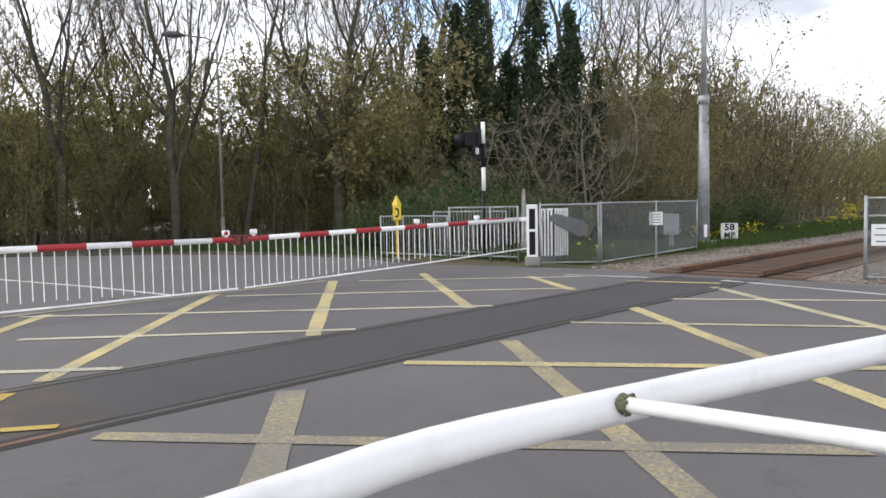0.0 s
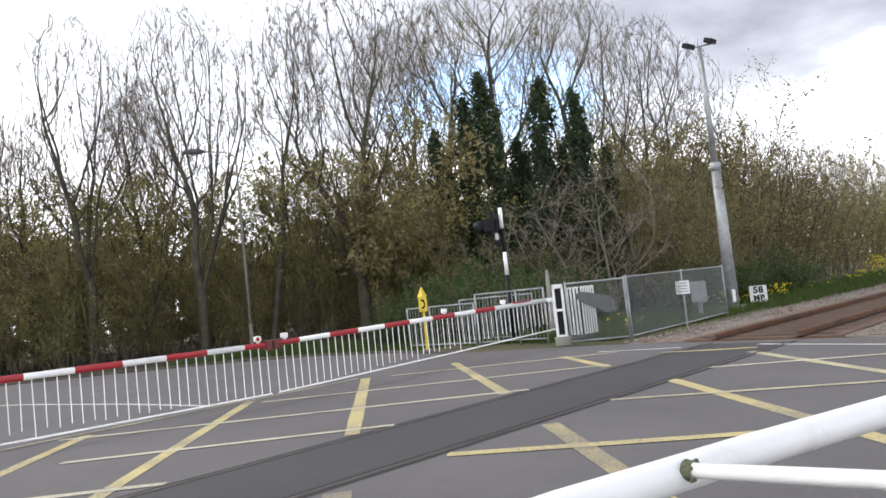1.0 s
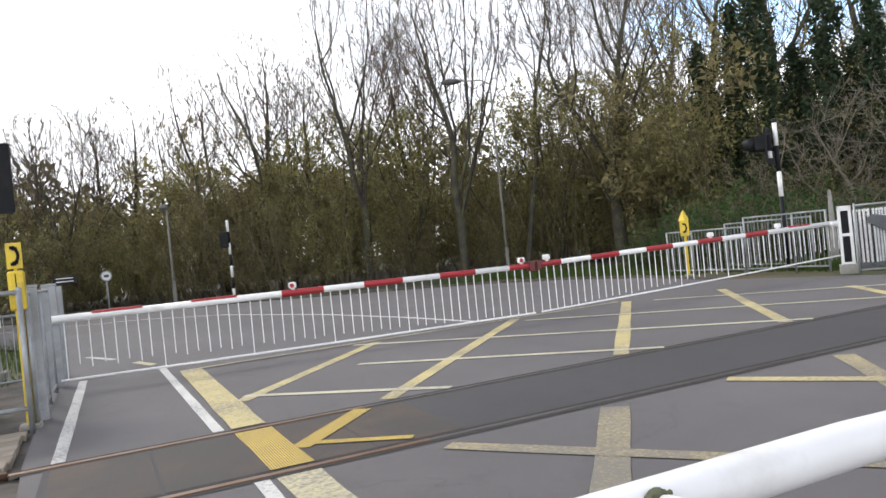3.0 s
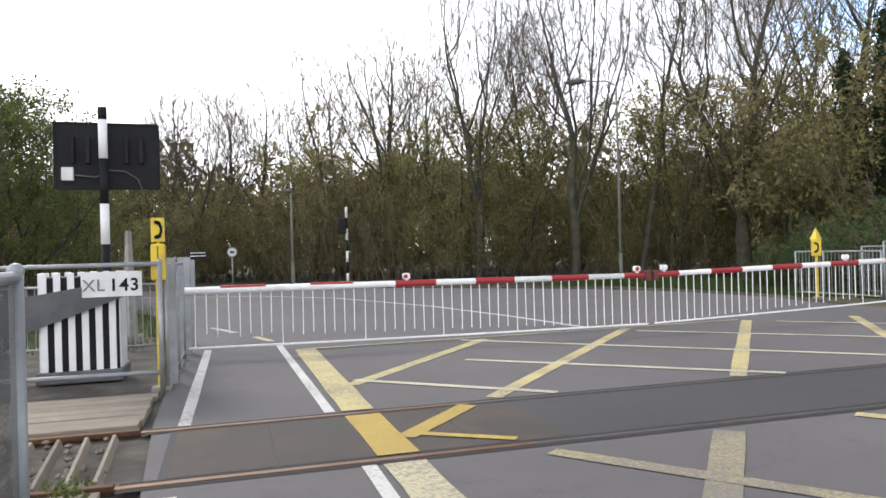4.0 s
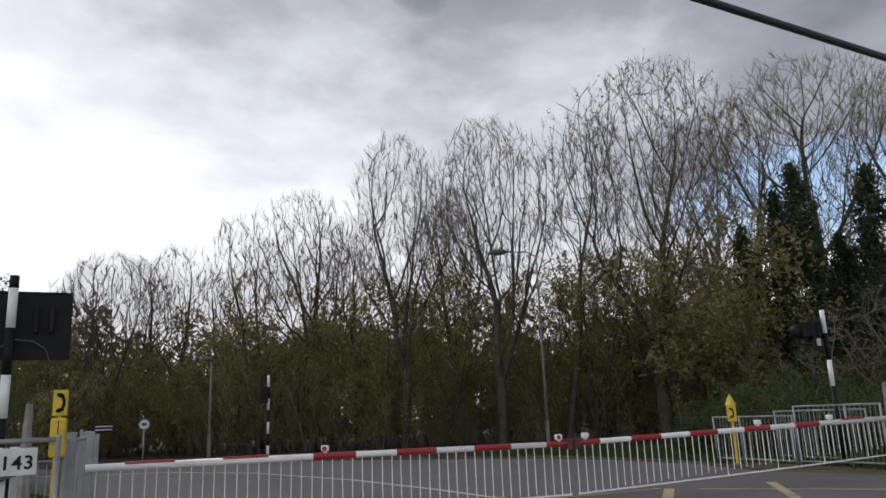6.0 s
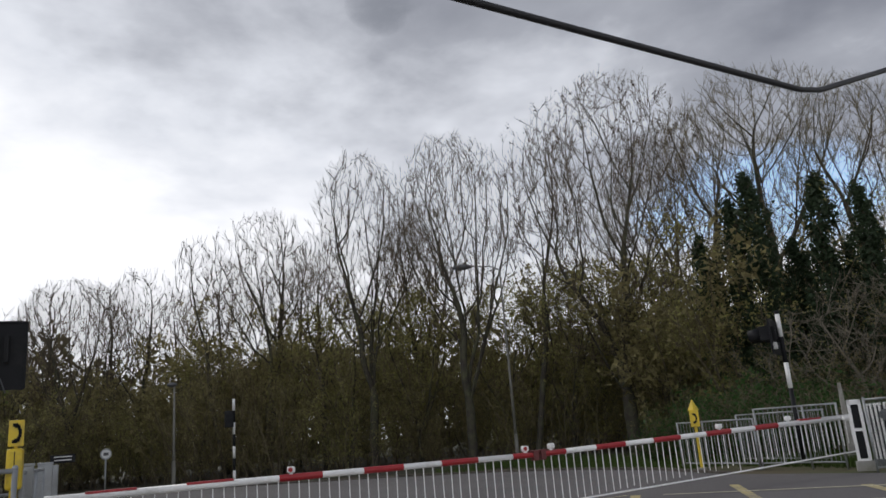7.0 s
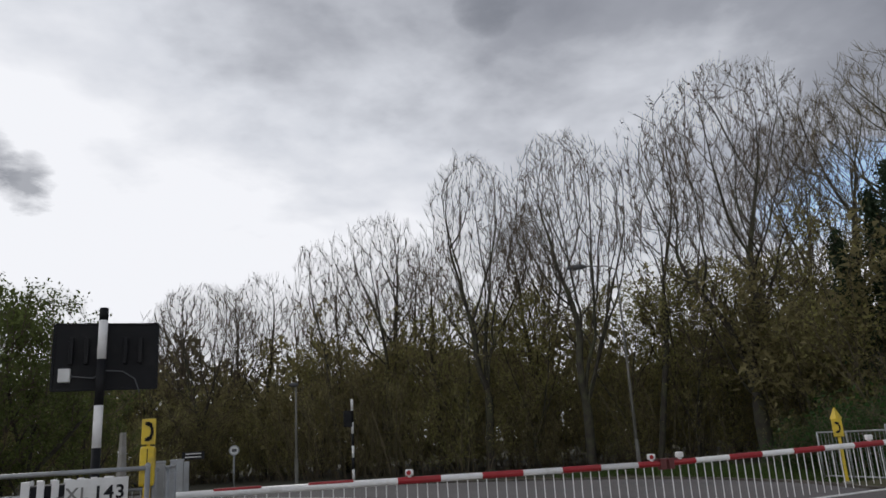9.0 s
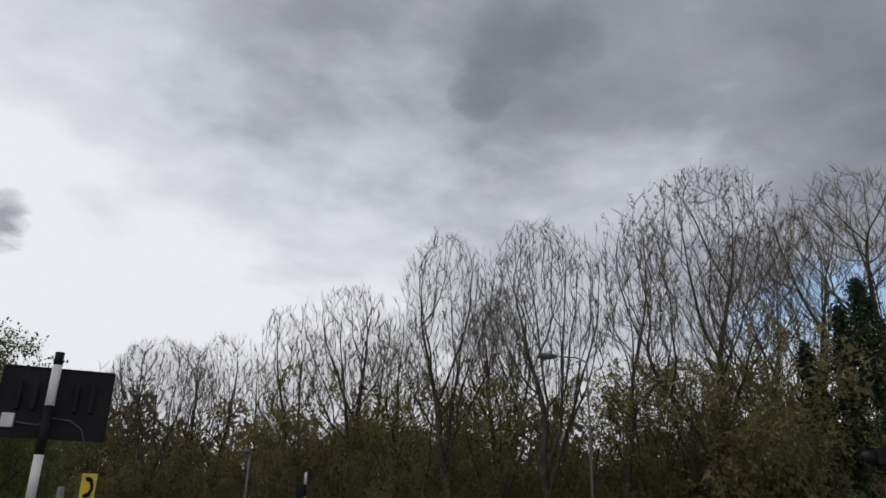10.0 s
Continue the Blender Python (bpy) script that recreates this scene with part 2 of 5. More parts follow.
RUST_BALLAST = material("rust_stained_ballast", (0.15, 0.092, 0.062), 0.95, spread=0.4, scale=20, fine_scale=60, bump=0.8, bump_scale=22, dirt=(0.09, 0.06, 0.045), dirt_amount=0.6, dirt_scale=1.5)
BALLAST = material("ballast_stone", (0.26, 0.23, 0.2), 0.9, spread=0.4, scale=25, fine_scale=60, bump=0.8, bump_scale=22, dirt=(0.15, 0.09, 0.055), dirt_amount=0.7, dirt_scale=0.8, island=0.5)
GRASS_GROUND = material("rough_grass_ground", (0.075, 0.09, 0.03), 0.95, spread=0.45, scale=1.3, fine_scale=30, bump=0.9, bump_scale=9, dirt=(0.10, 0.08, 0.045), dirt_amount=0.7, dirt_scale=0.5)
GRASS = leaf_material("grass_blades", (0.062, 0.1, 0.022), 0.3)
BARK = material("grey_brown_bark", (0.055, 0.048, 0.038), 0.95, spread=0.4, scale=3, fine_scale=30, bump=0.8, bump_scale=14, dirt=(0.09, 0.095, 0.05), dirt_amount=0.5)
PALE_BARK = material("pale_bark", (0.2, 0.175, 0.135), 0.95, spread=0.4, scale=3, fine_scale=30, bump=0.6, bump_scale=14)
TWIG = material("fine_twigs", (0.115, 0.09, 0.064), 0.95, spread=0.25, scale=0.6, island=0.5)
TWIG_BUDS = material("budding_twigs", (0.16, 0.135, 0.075), 0.95, spread=0.25, scale=0.6, island=0.5)
STEM = material("shrub_stems", (0.125, 0.103, 0.064), 0.95, spread=0.3, scale=0.5, island=0.6)
IVY = leaf_material("dark_ivy_leaves", (0.038, 0.06, 0.03), 0.12)
LEAF_OLIVE = leaf_material("olive_spring_leaves", (0.29, 0.275, 0.1), 0.5)
LEAF_BROWN = leaf_material("brown_green_leaves", (0.265, 0.232, 0.108), 0.48)
LEAF_VERGE = leaf_material("bright_verge_leaves", (0.04, 0.092, 0.02), 0.35)
LEAF_GREEN = leaf_material("fresh_green_leaves", (0.13, 0.16, 0.05), 0.45)
FAR_WOOD = leaf_material("far_twigs_and_leaves", (0.165, 0.148, 0.078), 0.4)
FLOWER = leaf_material("yellow_flowers", (0.62, 0.52, 0.03), 0.3)
CABLE = material("black_cable_sheath", (0.02, 0.02, 0.022), 0.5, spread=0.2, scale=20)
GLASS = material("dark_lamp_glass", (0.03, 0.03, 0.035), 0.15, spread=0.1)
LENS_RED = material("red_lamp_lens", (0.4, 0.03, 0.03), 0.25, spread=0.1)
PAPER = material("white_sign_plate", (0.72, 0.73, 0.73), 0.5, spread=0.06, scale=5, dirt=(0.52, 0.52, 0.5), dirt_amount=0.4)
DIRT = material("dark_trodden_dirt", (0.066, 0.058, 0.05), 0.95, spread=0.4, scale=5, fine_scale=60, bump=0.6, bump_scale=30, dirt=(0.13, 0.115, 0.095), dirt_amount=0.6)
COLUMN = material("weathered_grey_column", (0.2, 0.195, 0.18), 0.7, spread=0.2, scale=4, dirt=(0.13, 0.125, 0.1), dirt_amount=0.6)
LITTER = material("leaf_litter", (0.052, 0.042, 0.028), 0.95, spread=0.45, scale=2.0, fine_scale=40, bump=0.9, bump_scale=14, dirt=(0.04, 0.05, 0.02), dirt_amount=0.6, dirt_scale=0.6)
GREEN_STEEL = material("green_coated_steel", (0.016, 0.055, 0.036), 0.5, spread=0.2)


# ---- building helpers ----
def mesh_of(bm, mat, smooth=False):
    me = bpy.data.meshes.new("mesh")
    bm.to_mesh(me)
    bm.free()
    me.materials.append(mat)
    if smooth:
        me.polygons.foreach_set("use_smooth", [True] * len(me.polygons))
    return me


def part(name, bm, mat=None, parent=None, label="", smooth=False):
    """Links a bmesh, or a finished mesh, as one object, under its thing where one is given."""
    me = bm if isinstance(bm, bpy.types.Mesh) else mesh_of(bm, mat, smooth)
    ob = new(name, me)
    if parent is not None:
        ob.parent = parent
    if label:
        tagged(ob, label)
    return ob


def thing(name, place, label, category, group="", turn=0.0):
    ob = new(name)
    ob.empty_display_size = 0.2
    ob.matrix_world = pose(*place, 0, 0, turn)
    return tagged(ob, label, category, group)


def structure(name, bm, mat, label="", category="", smooth=False):
    return tagged(part(name, bm, mat, None, "", smooth), label, category, "", "structure")


def box(bm, c, s, bevel=0.0, rot=None):
    m = Matrix.Translation(c) @ (rot if rot else Matrix.Identity(4)) @ Matrix.Diagonal((*s, 1))
    r = bmesh.ops.create_cube(bm, size=1.0, matrix=m)
    if bevel:
        edges = list({e for v in r["verts"] for e in v.link_edges})
        bmesh.ops.bevel(bm, geom=edges, offset=bevel, segments=2, affect="EDGES", profile=0.5)
    return bm


def rod(bm, a, b, r0, r1=None, n=10):
    a, b = Vector(a), Vector(b)
    d = b - a
    m = Matrix.Translation((a + b) / 2) @ d.to_track_quat("Z", "Y").to_matrix().to_4x4()
    bmesh.ops.create_cone(bm, cap_ends=True, cap_tris=False, segments=n, radius1=r0, radius2=r0 if r1 is None else r1, depth=d.length, matrix=m)
    return bm


def pipe(bm, pts, r, n=12):
    """A bent round tube through points, with round caps at the bends."""
    pts = [Vector(p) for p in pts]
    for a, b in zip(pts, pts[1:]):
        rod(bm, a, b, r, r, n)
    for p in pts[1:-1]:
        bmesh.ops.create_uvsphere(bm, u_segments=n, v_segments=8, radius=r * 1.005, matrix=Matrix.Translation(p))
    return bm


def bmb(*shapes):
    bm = bmesh.new()
    for s in shapes:
        box(bm, *s)
    return bm


def bmr(*rods):
    bm = bmesh.new()
    for r in rods:
        rod(bm, *r)
    return bm


def array_mesh(name, verts, faces, mat, smooth=False):
    """A mesh from numpy arrays: verts (n, 3) and faces (m, 3 or 4)."""
    verts, faces = np.asarray(verts, dtype=np.float32), np.asarray(faces, dtype=np.int32)
    me = bpy.data.meshes.new(name)
    me.vertices.add(len(verts))
    me.vertices.foreach_set("co", verts.ravel())
    k = faces.shape[1]
    me.loops.add(faces.size)
    me.loops.foreach_set("vertex_index", faces.ravel())
    me.polygons.add(len(faces))
    me.polygons.foreach_set("loop_start", np.arange(0, faces.size, k, dtype=np.int32))
    me.polygons.foreach_set("use_smooth", np.full(len(faces), smooth))
    me.update(calc_edges=True)
    me.materials.append(mat)
    return me


def wires(segments, r):
    """Thin three-sided wires: arrays of starts and ends."""
    a, b = np.array([s[0] for s in segments], float), np.array([s[1] for s in segments], float)
    d = b - a
    d /= np.linalg.norm(d, axis=1)[:, None]
    ref = np.where(np.abs(d[:, 2:3]) > 0.9, [[1.0, 0, 0]], [[0, 0, 1.0]])
    u = np.cross(d, ref)
    u /= np.linalg.norm(u, axis=1)[:, None]
    w = np.cross(d, u)
    rings = []
    for p in (a, b):
        for k in range(3):
            q = 2 * math.pi * k / 3
            rings.append(p + r * (u * math.cos(q) + w * math.sin(q)))
    n = len(a)
    verts = np.stack(rings, 1).reshape(-1, 3)
    base = np.arange(n)[:, None] * 6
    faces = np.concatenate([base + np.array([[k, (k + 1) % 3, 3 + (k + 1) % 3, 3 + k]]) for k in range(3)])
    return verts, faces


def chain_link(p0, p1, z0, z1, pitch=0.055, r=0.0017, mat=None):
    """Diagonal wire mesh between two upright posts."""
    p0, p1 = Vector(p0), Vector(p1)
    L, H = (p1 - p0).length, z1 - z0
    d = (p1 - p0) / L
    segs = []
    for sign in (1, -1):
        k = -H
        while k < L:
            s0, s1 = max(0.0, k), min(L, k + H)
            if s1 - s0 > 0.01:
                za, zb = s0 - k, s1 - k
                if sign < 0:
                    za, zb = H - za, H - zb
                segs.append(((*(p0 + d * s0), z0 + za), (*(p0 + d * s1), z0 + zb)))
            k += pitch * 1.414
    return array_mesh("mesh", *wires(segs, r), mat or WIRE)


def text_mesh(body, height, mat, depth=0.004, bold=0.0):
    cu = bpy.data.curves.new("lettering", "FONT")
    cu.offset, cu.space_character = bold, 1.12
    cu.body, cu.size, cu.extrude, cu.align_x, cu.align_y = body, height, depth / 2, "CENTER", "CENTER"
    ob = bpy.data.objects.new("lettering", cu)
    me = bpy.data.meshes.new_from_object(ob)
    bpy.data.objects.remove(ob)
    bpy.data.curves.remove(cu)
    me.materials.clear()
    me.materials.append(mat)
    return me


def flat(bm, pts, z):
    """A flat polygon at the height z."""
    f = bm.faces.new([bm.verts.new((x, y, z)) for x, y in pts])
    if f.normal.z < 0:
        f.normal_flip()
    bm.normal_update()
    if f.normal.z < 0:
        f.normal_flip()
    return bm


def stripe(a, b, w, z=0.005):
    """A painted stripe from a to b."""
    a, b = Vector(a), Vector(b)
    d = (b - a).normalized()
    n = Vector((-d.y, d.x)) * (w / 2)
    bm = bmesh.new()
    steps = max(1, int((b - a).length / 0.5))
    prev = None
    rnd = random.Random(int(a.x * 100 + b.y * 77))
    for i in range(steps + 1):
        c = a + (b - a) * i / steps
        j = 1 + rnd.uniform(-0.06, 0.06)
        cur = (bm.verts.new((*(c + n * j), z)), bm.verts.new((*(c - n * j), z)))
        if prev:
            f = bm.faces.new((prev[0], prev[1], cur[1], cur[0]))
            f.normal_update()
            if f.normal.z < 0:
                f.normal_flip()
        prev = cur
    return bm


def tubes(lines, sides):
    """lines: list of (points (p, 3), radii (p,)); all are made into open tubes at once, grouped by their number of points."""
    groups = {}
    for p, r in lines:
        groups.setdefault(len(p), []).append((p, r))
    V, F, base = [], [], 0
    for k, items in groups.items():
        P = np.array([i[0] for i in items], float)
        R = np.array([i[1] for i in items], float)
        T = np.gradient(P, axis=1)
        T /= np.linalg.norm(T, axis=2, keepdims=True) + 1e-9
        ref = np.where(np.abs(T[:, :1, 2:3]) > 0.8, np.array([1.0, 0.2, 0]), np.array([0, 0.2, 1.0]))
        U = np.cross(T, ref)
        U /= np.linalg.norm(U, axis=2, keepdims=True) + 1e-9
        W = np.cross(T, U)
        ang = np.arange(sides) * 2 * math.pi / sides
        ring = P[:, :, None] + R[:, :, None, None] * (U[:, :, None] * np.cos(ang)[:, None] + W[:, :, None] * np.sin(ang)[:, None])
        n = len(items)
        V.append(ring.reshape(-1, 3))
        i = np.arange(n)[:, None, None] * k * sides
        j = np.arange(k - 1)[None, :, None] * sides
        s = np.arange(sides)[None, None, :]
        a, b = base + i + j + s, base + i + j + (s + 1) % sides
        F.append(np.stack([a, b, b + sides, a + sides], -1).reshape(-1, 4))
        base += n * k * sides
    return np.concatenate(V), np.concatenate(F)


# ---- large structure: ground, road, track ----
NEAR_RAIL, FAR_RAIL = 5.2, 6.72
bm = bmesh.new()
bmesh.ops.create_grid(bm, x_segments=60, y_segments=60, size=450)
bmesh.ops.translate(bm, verts=bm.verts, vec=(0, 0, -0.06))
structure("ground", bm, GRASS_GROUND, "rough grassy ground with bare earth", "ground")

# the road over the crossing, bending away beyond the barriers
RIGHT_EDGE = [(13.2, -14), (13.6, 0), (14.3, 4.0), (14.4, 7.0), (14.2, 10), (13.4, 12.9), (13.95, 16), (13.6, 19.2), (12.4, 22), (10.6, 24.5), (8.1, 27.2), (5.4, 29.9), (1, 33), (-6, 36.5), (-16, 40), (-40, 47)]
LEFT_EDGE = [(-40, 38), (-16, 32.5), (-7, 28.5), (-3.2, 24.5), (-1.2, 20), (-0.5, 16), (-0.1, 12.6), (-0.05, 7), (0.1, 4.0), (-0.2, 0), (-0.5, -14)]
bm = bmesh.new()
flat(bm, RIGHT_EDGE + LEFT_EDGE, 0.0)
bmesh.ops.triangulate(bm, faces=bm.faces)
structure("road", bm, ASPHALT, "worn grey asphalt road over the level crossing", "road")

# leaf litter under the wood beyond the far verge
bm = bmesh.new()
edge = [(x + 1.6, y + 1.9) for x, y in RIGHT_EDGE[8:]]
flat(bm, [(30, 22), (17.5, 23.5)] + edge[:-1] + [(-60, 52), (-60, 120), (90, 120), (90, 24)], -0.045)
bmesh.ops.triangulate(bm, faces=bm.faces)
structure("woodland_floor", bm, LITTER, "dark leaf litter under the trees", "ground")

# low kerb along the outer side of the bend
bm = bmesh.new()
pts = [Vector((x, y, 0)) for x, y in RIGHT_EDGE[5:14]]
for a, b in zip(pts, pts[1:]):
    d = b - a
    box(bm, (*((a + b) / 2).xy, -0.01), (d.length + 0.04, 0.12, 0.14), 0.012, Matrix.Rotation(math.atan2(d.y, d.x), 4, "Z"))
structure("kerb", bm, DIRT, "low dirty kerb at the edge of the verge", "kerb")

# the strip between the rails
bm = bmesh.new()
flat(bm, [(0.12, NEAR_RAIL + 0.09), (13.9, NEAR_RAIL + 0.09), (13.9, FAR_RAIL - 0.09), (0.12, FAR_RAIL - 0.09)], 0.004)
structure("crossing_infill", bm, ASPHALT_DARK, "dark asphalt infill between the rails", "road surface")
for i in range(4):
    bm = bmesh.new()
    box(bm, (0.5 + 0.72 * i + 0.02, (NEAR_RAIL + FAR_RAIL) / 2, -0.001), (0.70, FAR_RAIL - NEAR_RAIL - 0.2, 0.016), 0.003)
    structure("rubber_panel", bm, RUBBER, "ribbed rubber crossing panel", "road surface")
# no grooves are cut: flat dark strips carry their shadow and dirt as colour
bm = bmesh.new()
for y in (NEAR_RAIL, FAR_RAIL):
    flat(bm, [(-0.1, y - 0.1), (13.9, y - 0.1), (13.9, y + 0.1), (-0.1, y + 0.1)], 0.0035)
structure("flangeway", bm, GROOVE, "flat dark strips painted as shadowed, dirty flangeway grooves beside the rails", "groove")
for y in (NEAR_RAIL, FAR_RAIL):
    bm = bmesh.new()
    box(bm, (1.25, y, 0.002), (2.9, 0.065, 0.016), 0.004)
    structure("sunken_rail", bm, RAIL_TOP, "rusty rail head sunk flush in the road", "rail")
    bm = bmesh.new()
    box(bm, (8.4, y, 0.001), (11.4, 0.06, 0.014), 0.004)
    structure("sunken_rail", bm, RAIL_DULL, "dull rail head sunk flush in the road", "rail")

# the open track on both sides: ballast, sleepers, rails
for x0, x1, low in ((14.3, 240.0, 0.0), (-120.0, -0.12, -0.115)):
    bm = bmesh.new()
    ys = [(y, z if x0 > 0 else z - 0.1) for y, z in ((2.6, -0.06), (3.7, 0.0), (4.6, 0.02), (7.3, 0.02), (8.3, 0.0), (9.2, -0.06))]
    prev = None
    n = 60
    for i in range(n + 1):
        f = i / n
        x = x0 + (x1 - x0) * (f ** 1.8 if x0 > 0 else 1 - (1 - f) ** 1.8)
        row = [bm.verts.new((x, y + random.uniform(-0.12, 0.12), z + random.uniform(-0.02, 0.02))) for y, z in ys]
        if prev:
            for k in range(len(ys) - 1):
                bm.faces.new((prev[k], row[k], row[k + 1], prev[k + 1]))
        prev = row
    bed = bmesh.new()
    box(bed, ((x0 + x1) / 2, (NEAR_RAIL + FAR_RAIL) / 2, 0.0 if x0 > 0 else -0.1), (x1 - x0, 2.9, 0.09))
    structure("track_bed", bed, RUST_BALLAST, "rust-stained ballast between the rails", "ballast")
    structure("ballast_bed", bm, BALLAST, "bed of brown-grey track ballast", "ballast", True)
    track = thing("railway_track", ((x0 + x1) / 2, (NEAR_RAIL + FAR_RAIL) / 2, low), "single railway track with rusty rails on stained sleepers", "railway track")
    for y in (NEAR_RAIL, FAR_RAIL):
        bm = bmesh.new()
        L = x1 - x0
        oy = y - (NEAR_RAIL + FAR_RAIL) / 2
        box(bm, (0, oy, 0.125), (L, 0.07, 0.045), 0.008)
        box(bm, (0, oy, 0.075), (L, 0.022, 0.08))
        box(bm, (0, oy, 0.035), (L, 0.14, 0.02))
        part("rail", bm, RUST, track, "rusty brown steel rail")
    bm = bmesh.new()
    box(bm, (0, 0, 0), (0.25, 2.5, 0.13), 0.01)
    sl = mesh_of(bm, SLEEPER)
    k = 0
    while k < 70:
        x = (x0 + 0.4 + 0.65 * k) if x0 > 0 else (x1 - 4.6 - 0.65 * k)
        if x0 < x < x1 and (x0 > 0 or k < 20):
            ob = part("sleeper", sl, None, track)
            ob.location = (x - (x0 + x1) / 2, random.uniform(-0.02, 0.02), -0.02)
        k += 1

# dark ground; between the cattle guard bars its colour stands in for pit shade
bm = bmesh.new()
flat(bm, [(-6.5, 3.3), (0.14, 3.3), (0.14, 6.86), (-0.02, 6.86), (-0.02, 13.2), (-6.5, 13.2)], -0.032)
bmesh.ops.triangulate(bm, faces=bm.faces)
structure("trodden_dirt", bm, DIRT, "dark trodden dirt beside the crossing, also painted shade in the cattle guard gaps", "ground")

# ---- road markings ----
BOX_A = [((1.84, 8.13), (4.47, 11.25), 0.17), ((3.0, 6.88), (7.12, 11.45), 0.17), ((5.76, 6.86), (9.6, 11.5), 0.18), ((8.4, 6.9), (11.65, 11.15), 0.17), ((10.98, 6.98), (12.35, 8.9), 0.17)]
BOX_A_NEAR = [((4.19, 4.97), (1.95, 2.2), 0.22), ((6.86, 4.98), (4.23, 1.68), 0.19), ((9.73, 5.18), (6.3, 1.1), 0.18), ((12.6, 5.36), (9.5, 1.8), 0.16)]
BOX_B = [((1.93, 8.41), (3.66, 6.85), 0.09), ((3.52, 9.3), (6.32, 6.8), 0.09), ((4.1, 11.3), (8.76, 6.8), 0.09), ((7.08, 11.04), (11.2, 7.1), 0.08), ((9.9, 11.1), (12.9, 8.0), 0.08)]
BOX_B_NEAR = [((2.72, 4.95), (5.5, 1.3), 0.13), ((5.44, 5.03), (8.5, 0.8), 0.13), ((8.21, 5.13), (10.6, 1.3), 0.09), ((10.8, 5.22), (12.6, 2.3), 0.09)]


def marking(bm, mat, label):
    return tagged(part("road_marking", bm, mat), label, "road marking", "crossing box markings", "structure")


for a, b, w in BOX_A:
    marking(stripe(a, b, w), ROAD_YELLOW, "worn yellow diagonal band of the box marking")
for i, (a, b, w) in enumerate(BOX_A_NEAR):
    marking(stripe(a, b, w), (ROAD_YELLOW_FADED, ROAD_YELLOW_FADED, ROAD_YELLOW, ROAD_YELLOW_PALE)[i], "scuffed yellow diagonal band of the box marking")
for i, (a, b, w) in enumerate(BOX_B):
    marking(stripe(a, b, w * 1.35, 0.0075), ROAD_CREAM, "pale yellow thin diagonal line of the box marking")
for i, (a, b, w) in enumerate(BOX_B_NEAR):
    marking(stripe(a, b, w * 1.25, 0.0075), (ROAD_YELLOW_FADED, ROAD_YELLOW, ROAD_YELLOW_PALE, ROAD_CREAM)[i], "worn yellow thin diagonal line of the box marking")
marking(stripe((1.69, 11.35), (1.69, 6.84), 0.3, 0.0095), ROAD_YELLOW, "broad yellow border band of the box marking")
marking(stripe((1.70, 5.08), (1.74, 1.0), 0.3, 0.0095), ROAD_YELLOW_PALE, "broad faded yellow border band of the box marking")
marking(stripe((1.69, 6.63), (1.71, 5.29), 0.3, 0.0105), ROAD_YELLOW_RIBBED, "yellow band painted on ribbed rubber")
marking(stripe((1.86, 5.72), (2.66, 6.62), 0.17, 0.013), ROAD_YELLOW_RIBBED, "yellow diagonal painted on ribbed rubber")
marking(stripe((1.98, 5.78), (2.62, 5.34), 0.1, 0.0155), ROAD_YELLOW_RIBBED, "yellow thin line painted on ribbed rubber")
marking(stripe((1.55, 11.36), (9.5, 11.62), 0.09, 0.012), ROAD_YELLOW_PALE, "thin yellow top border of the box marking")
marking(stripe((12.62, 6.95), (13.1, 5.45), 0.14, 0.012), ROAD_YELLOW, "yellow band across the infill")
marking(stripe((12.95, 8.5), (13.35, 6.95), 0.12, 0.011), ROAD_WHITE, "white edge line of the carriageway")
marking(stripe((1.36, 12.15), (1.44, 6.86), 0.1), ROAD_WHITE, "white line beside the yellow band")
marking(stripe((1.46, 5.1), (1.46, 2.0), 0.1), ROAD_WHITE, "white line beside the yellow band")
marking(stripe((0.30, 12.0), (0.21, 6.83), 0.11), ROAD_WHITE, "white footway edge line")
marking(stripe((0.2, 4.9), (0.2, 4.3), 0.12), ROAD_WHITE, "white footway edge line")
marking(stripe((13.64, 5.65), (13.02, 3.0), 0.12), ROAD_WHITE, "white edge line of the carriageway")
marking(stripe((13.02, 3.0), (12.2, -1.5), 0.12), ROAD_WHITE, "white edge line of the carriageway")
for a, b in (((6.6, 12.0), (6.3, 14.6)), ((6.3, 14.6), (5.6, 18.4)), ((5.6, 18.4), (3.9, 23.6)), ((3.9, 23.6), (1.7, 26.6)), ((1.7, 26.6), (-6, 31))):
    marking(stripe(a, b, 0.12), ROAD_WHITE, "white centre line of the far road")
marking(stripe((1.28, 12.7), (1.05, 13.5), 0.13, 0.008), ROAD_YELLOW_PALE, "short worn yellow dash")
marking(stripe((0.75, 14.4), (0.3, 15.6), 0.12, 0.008), ROAD_WHITE, "short worn white dash")


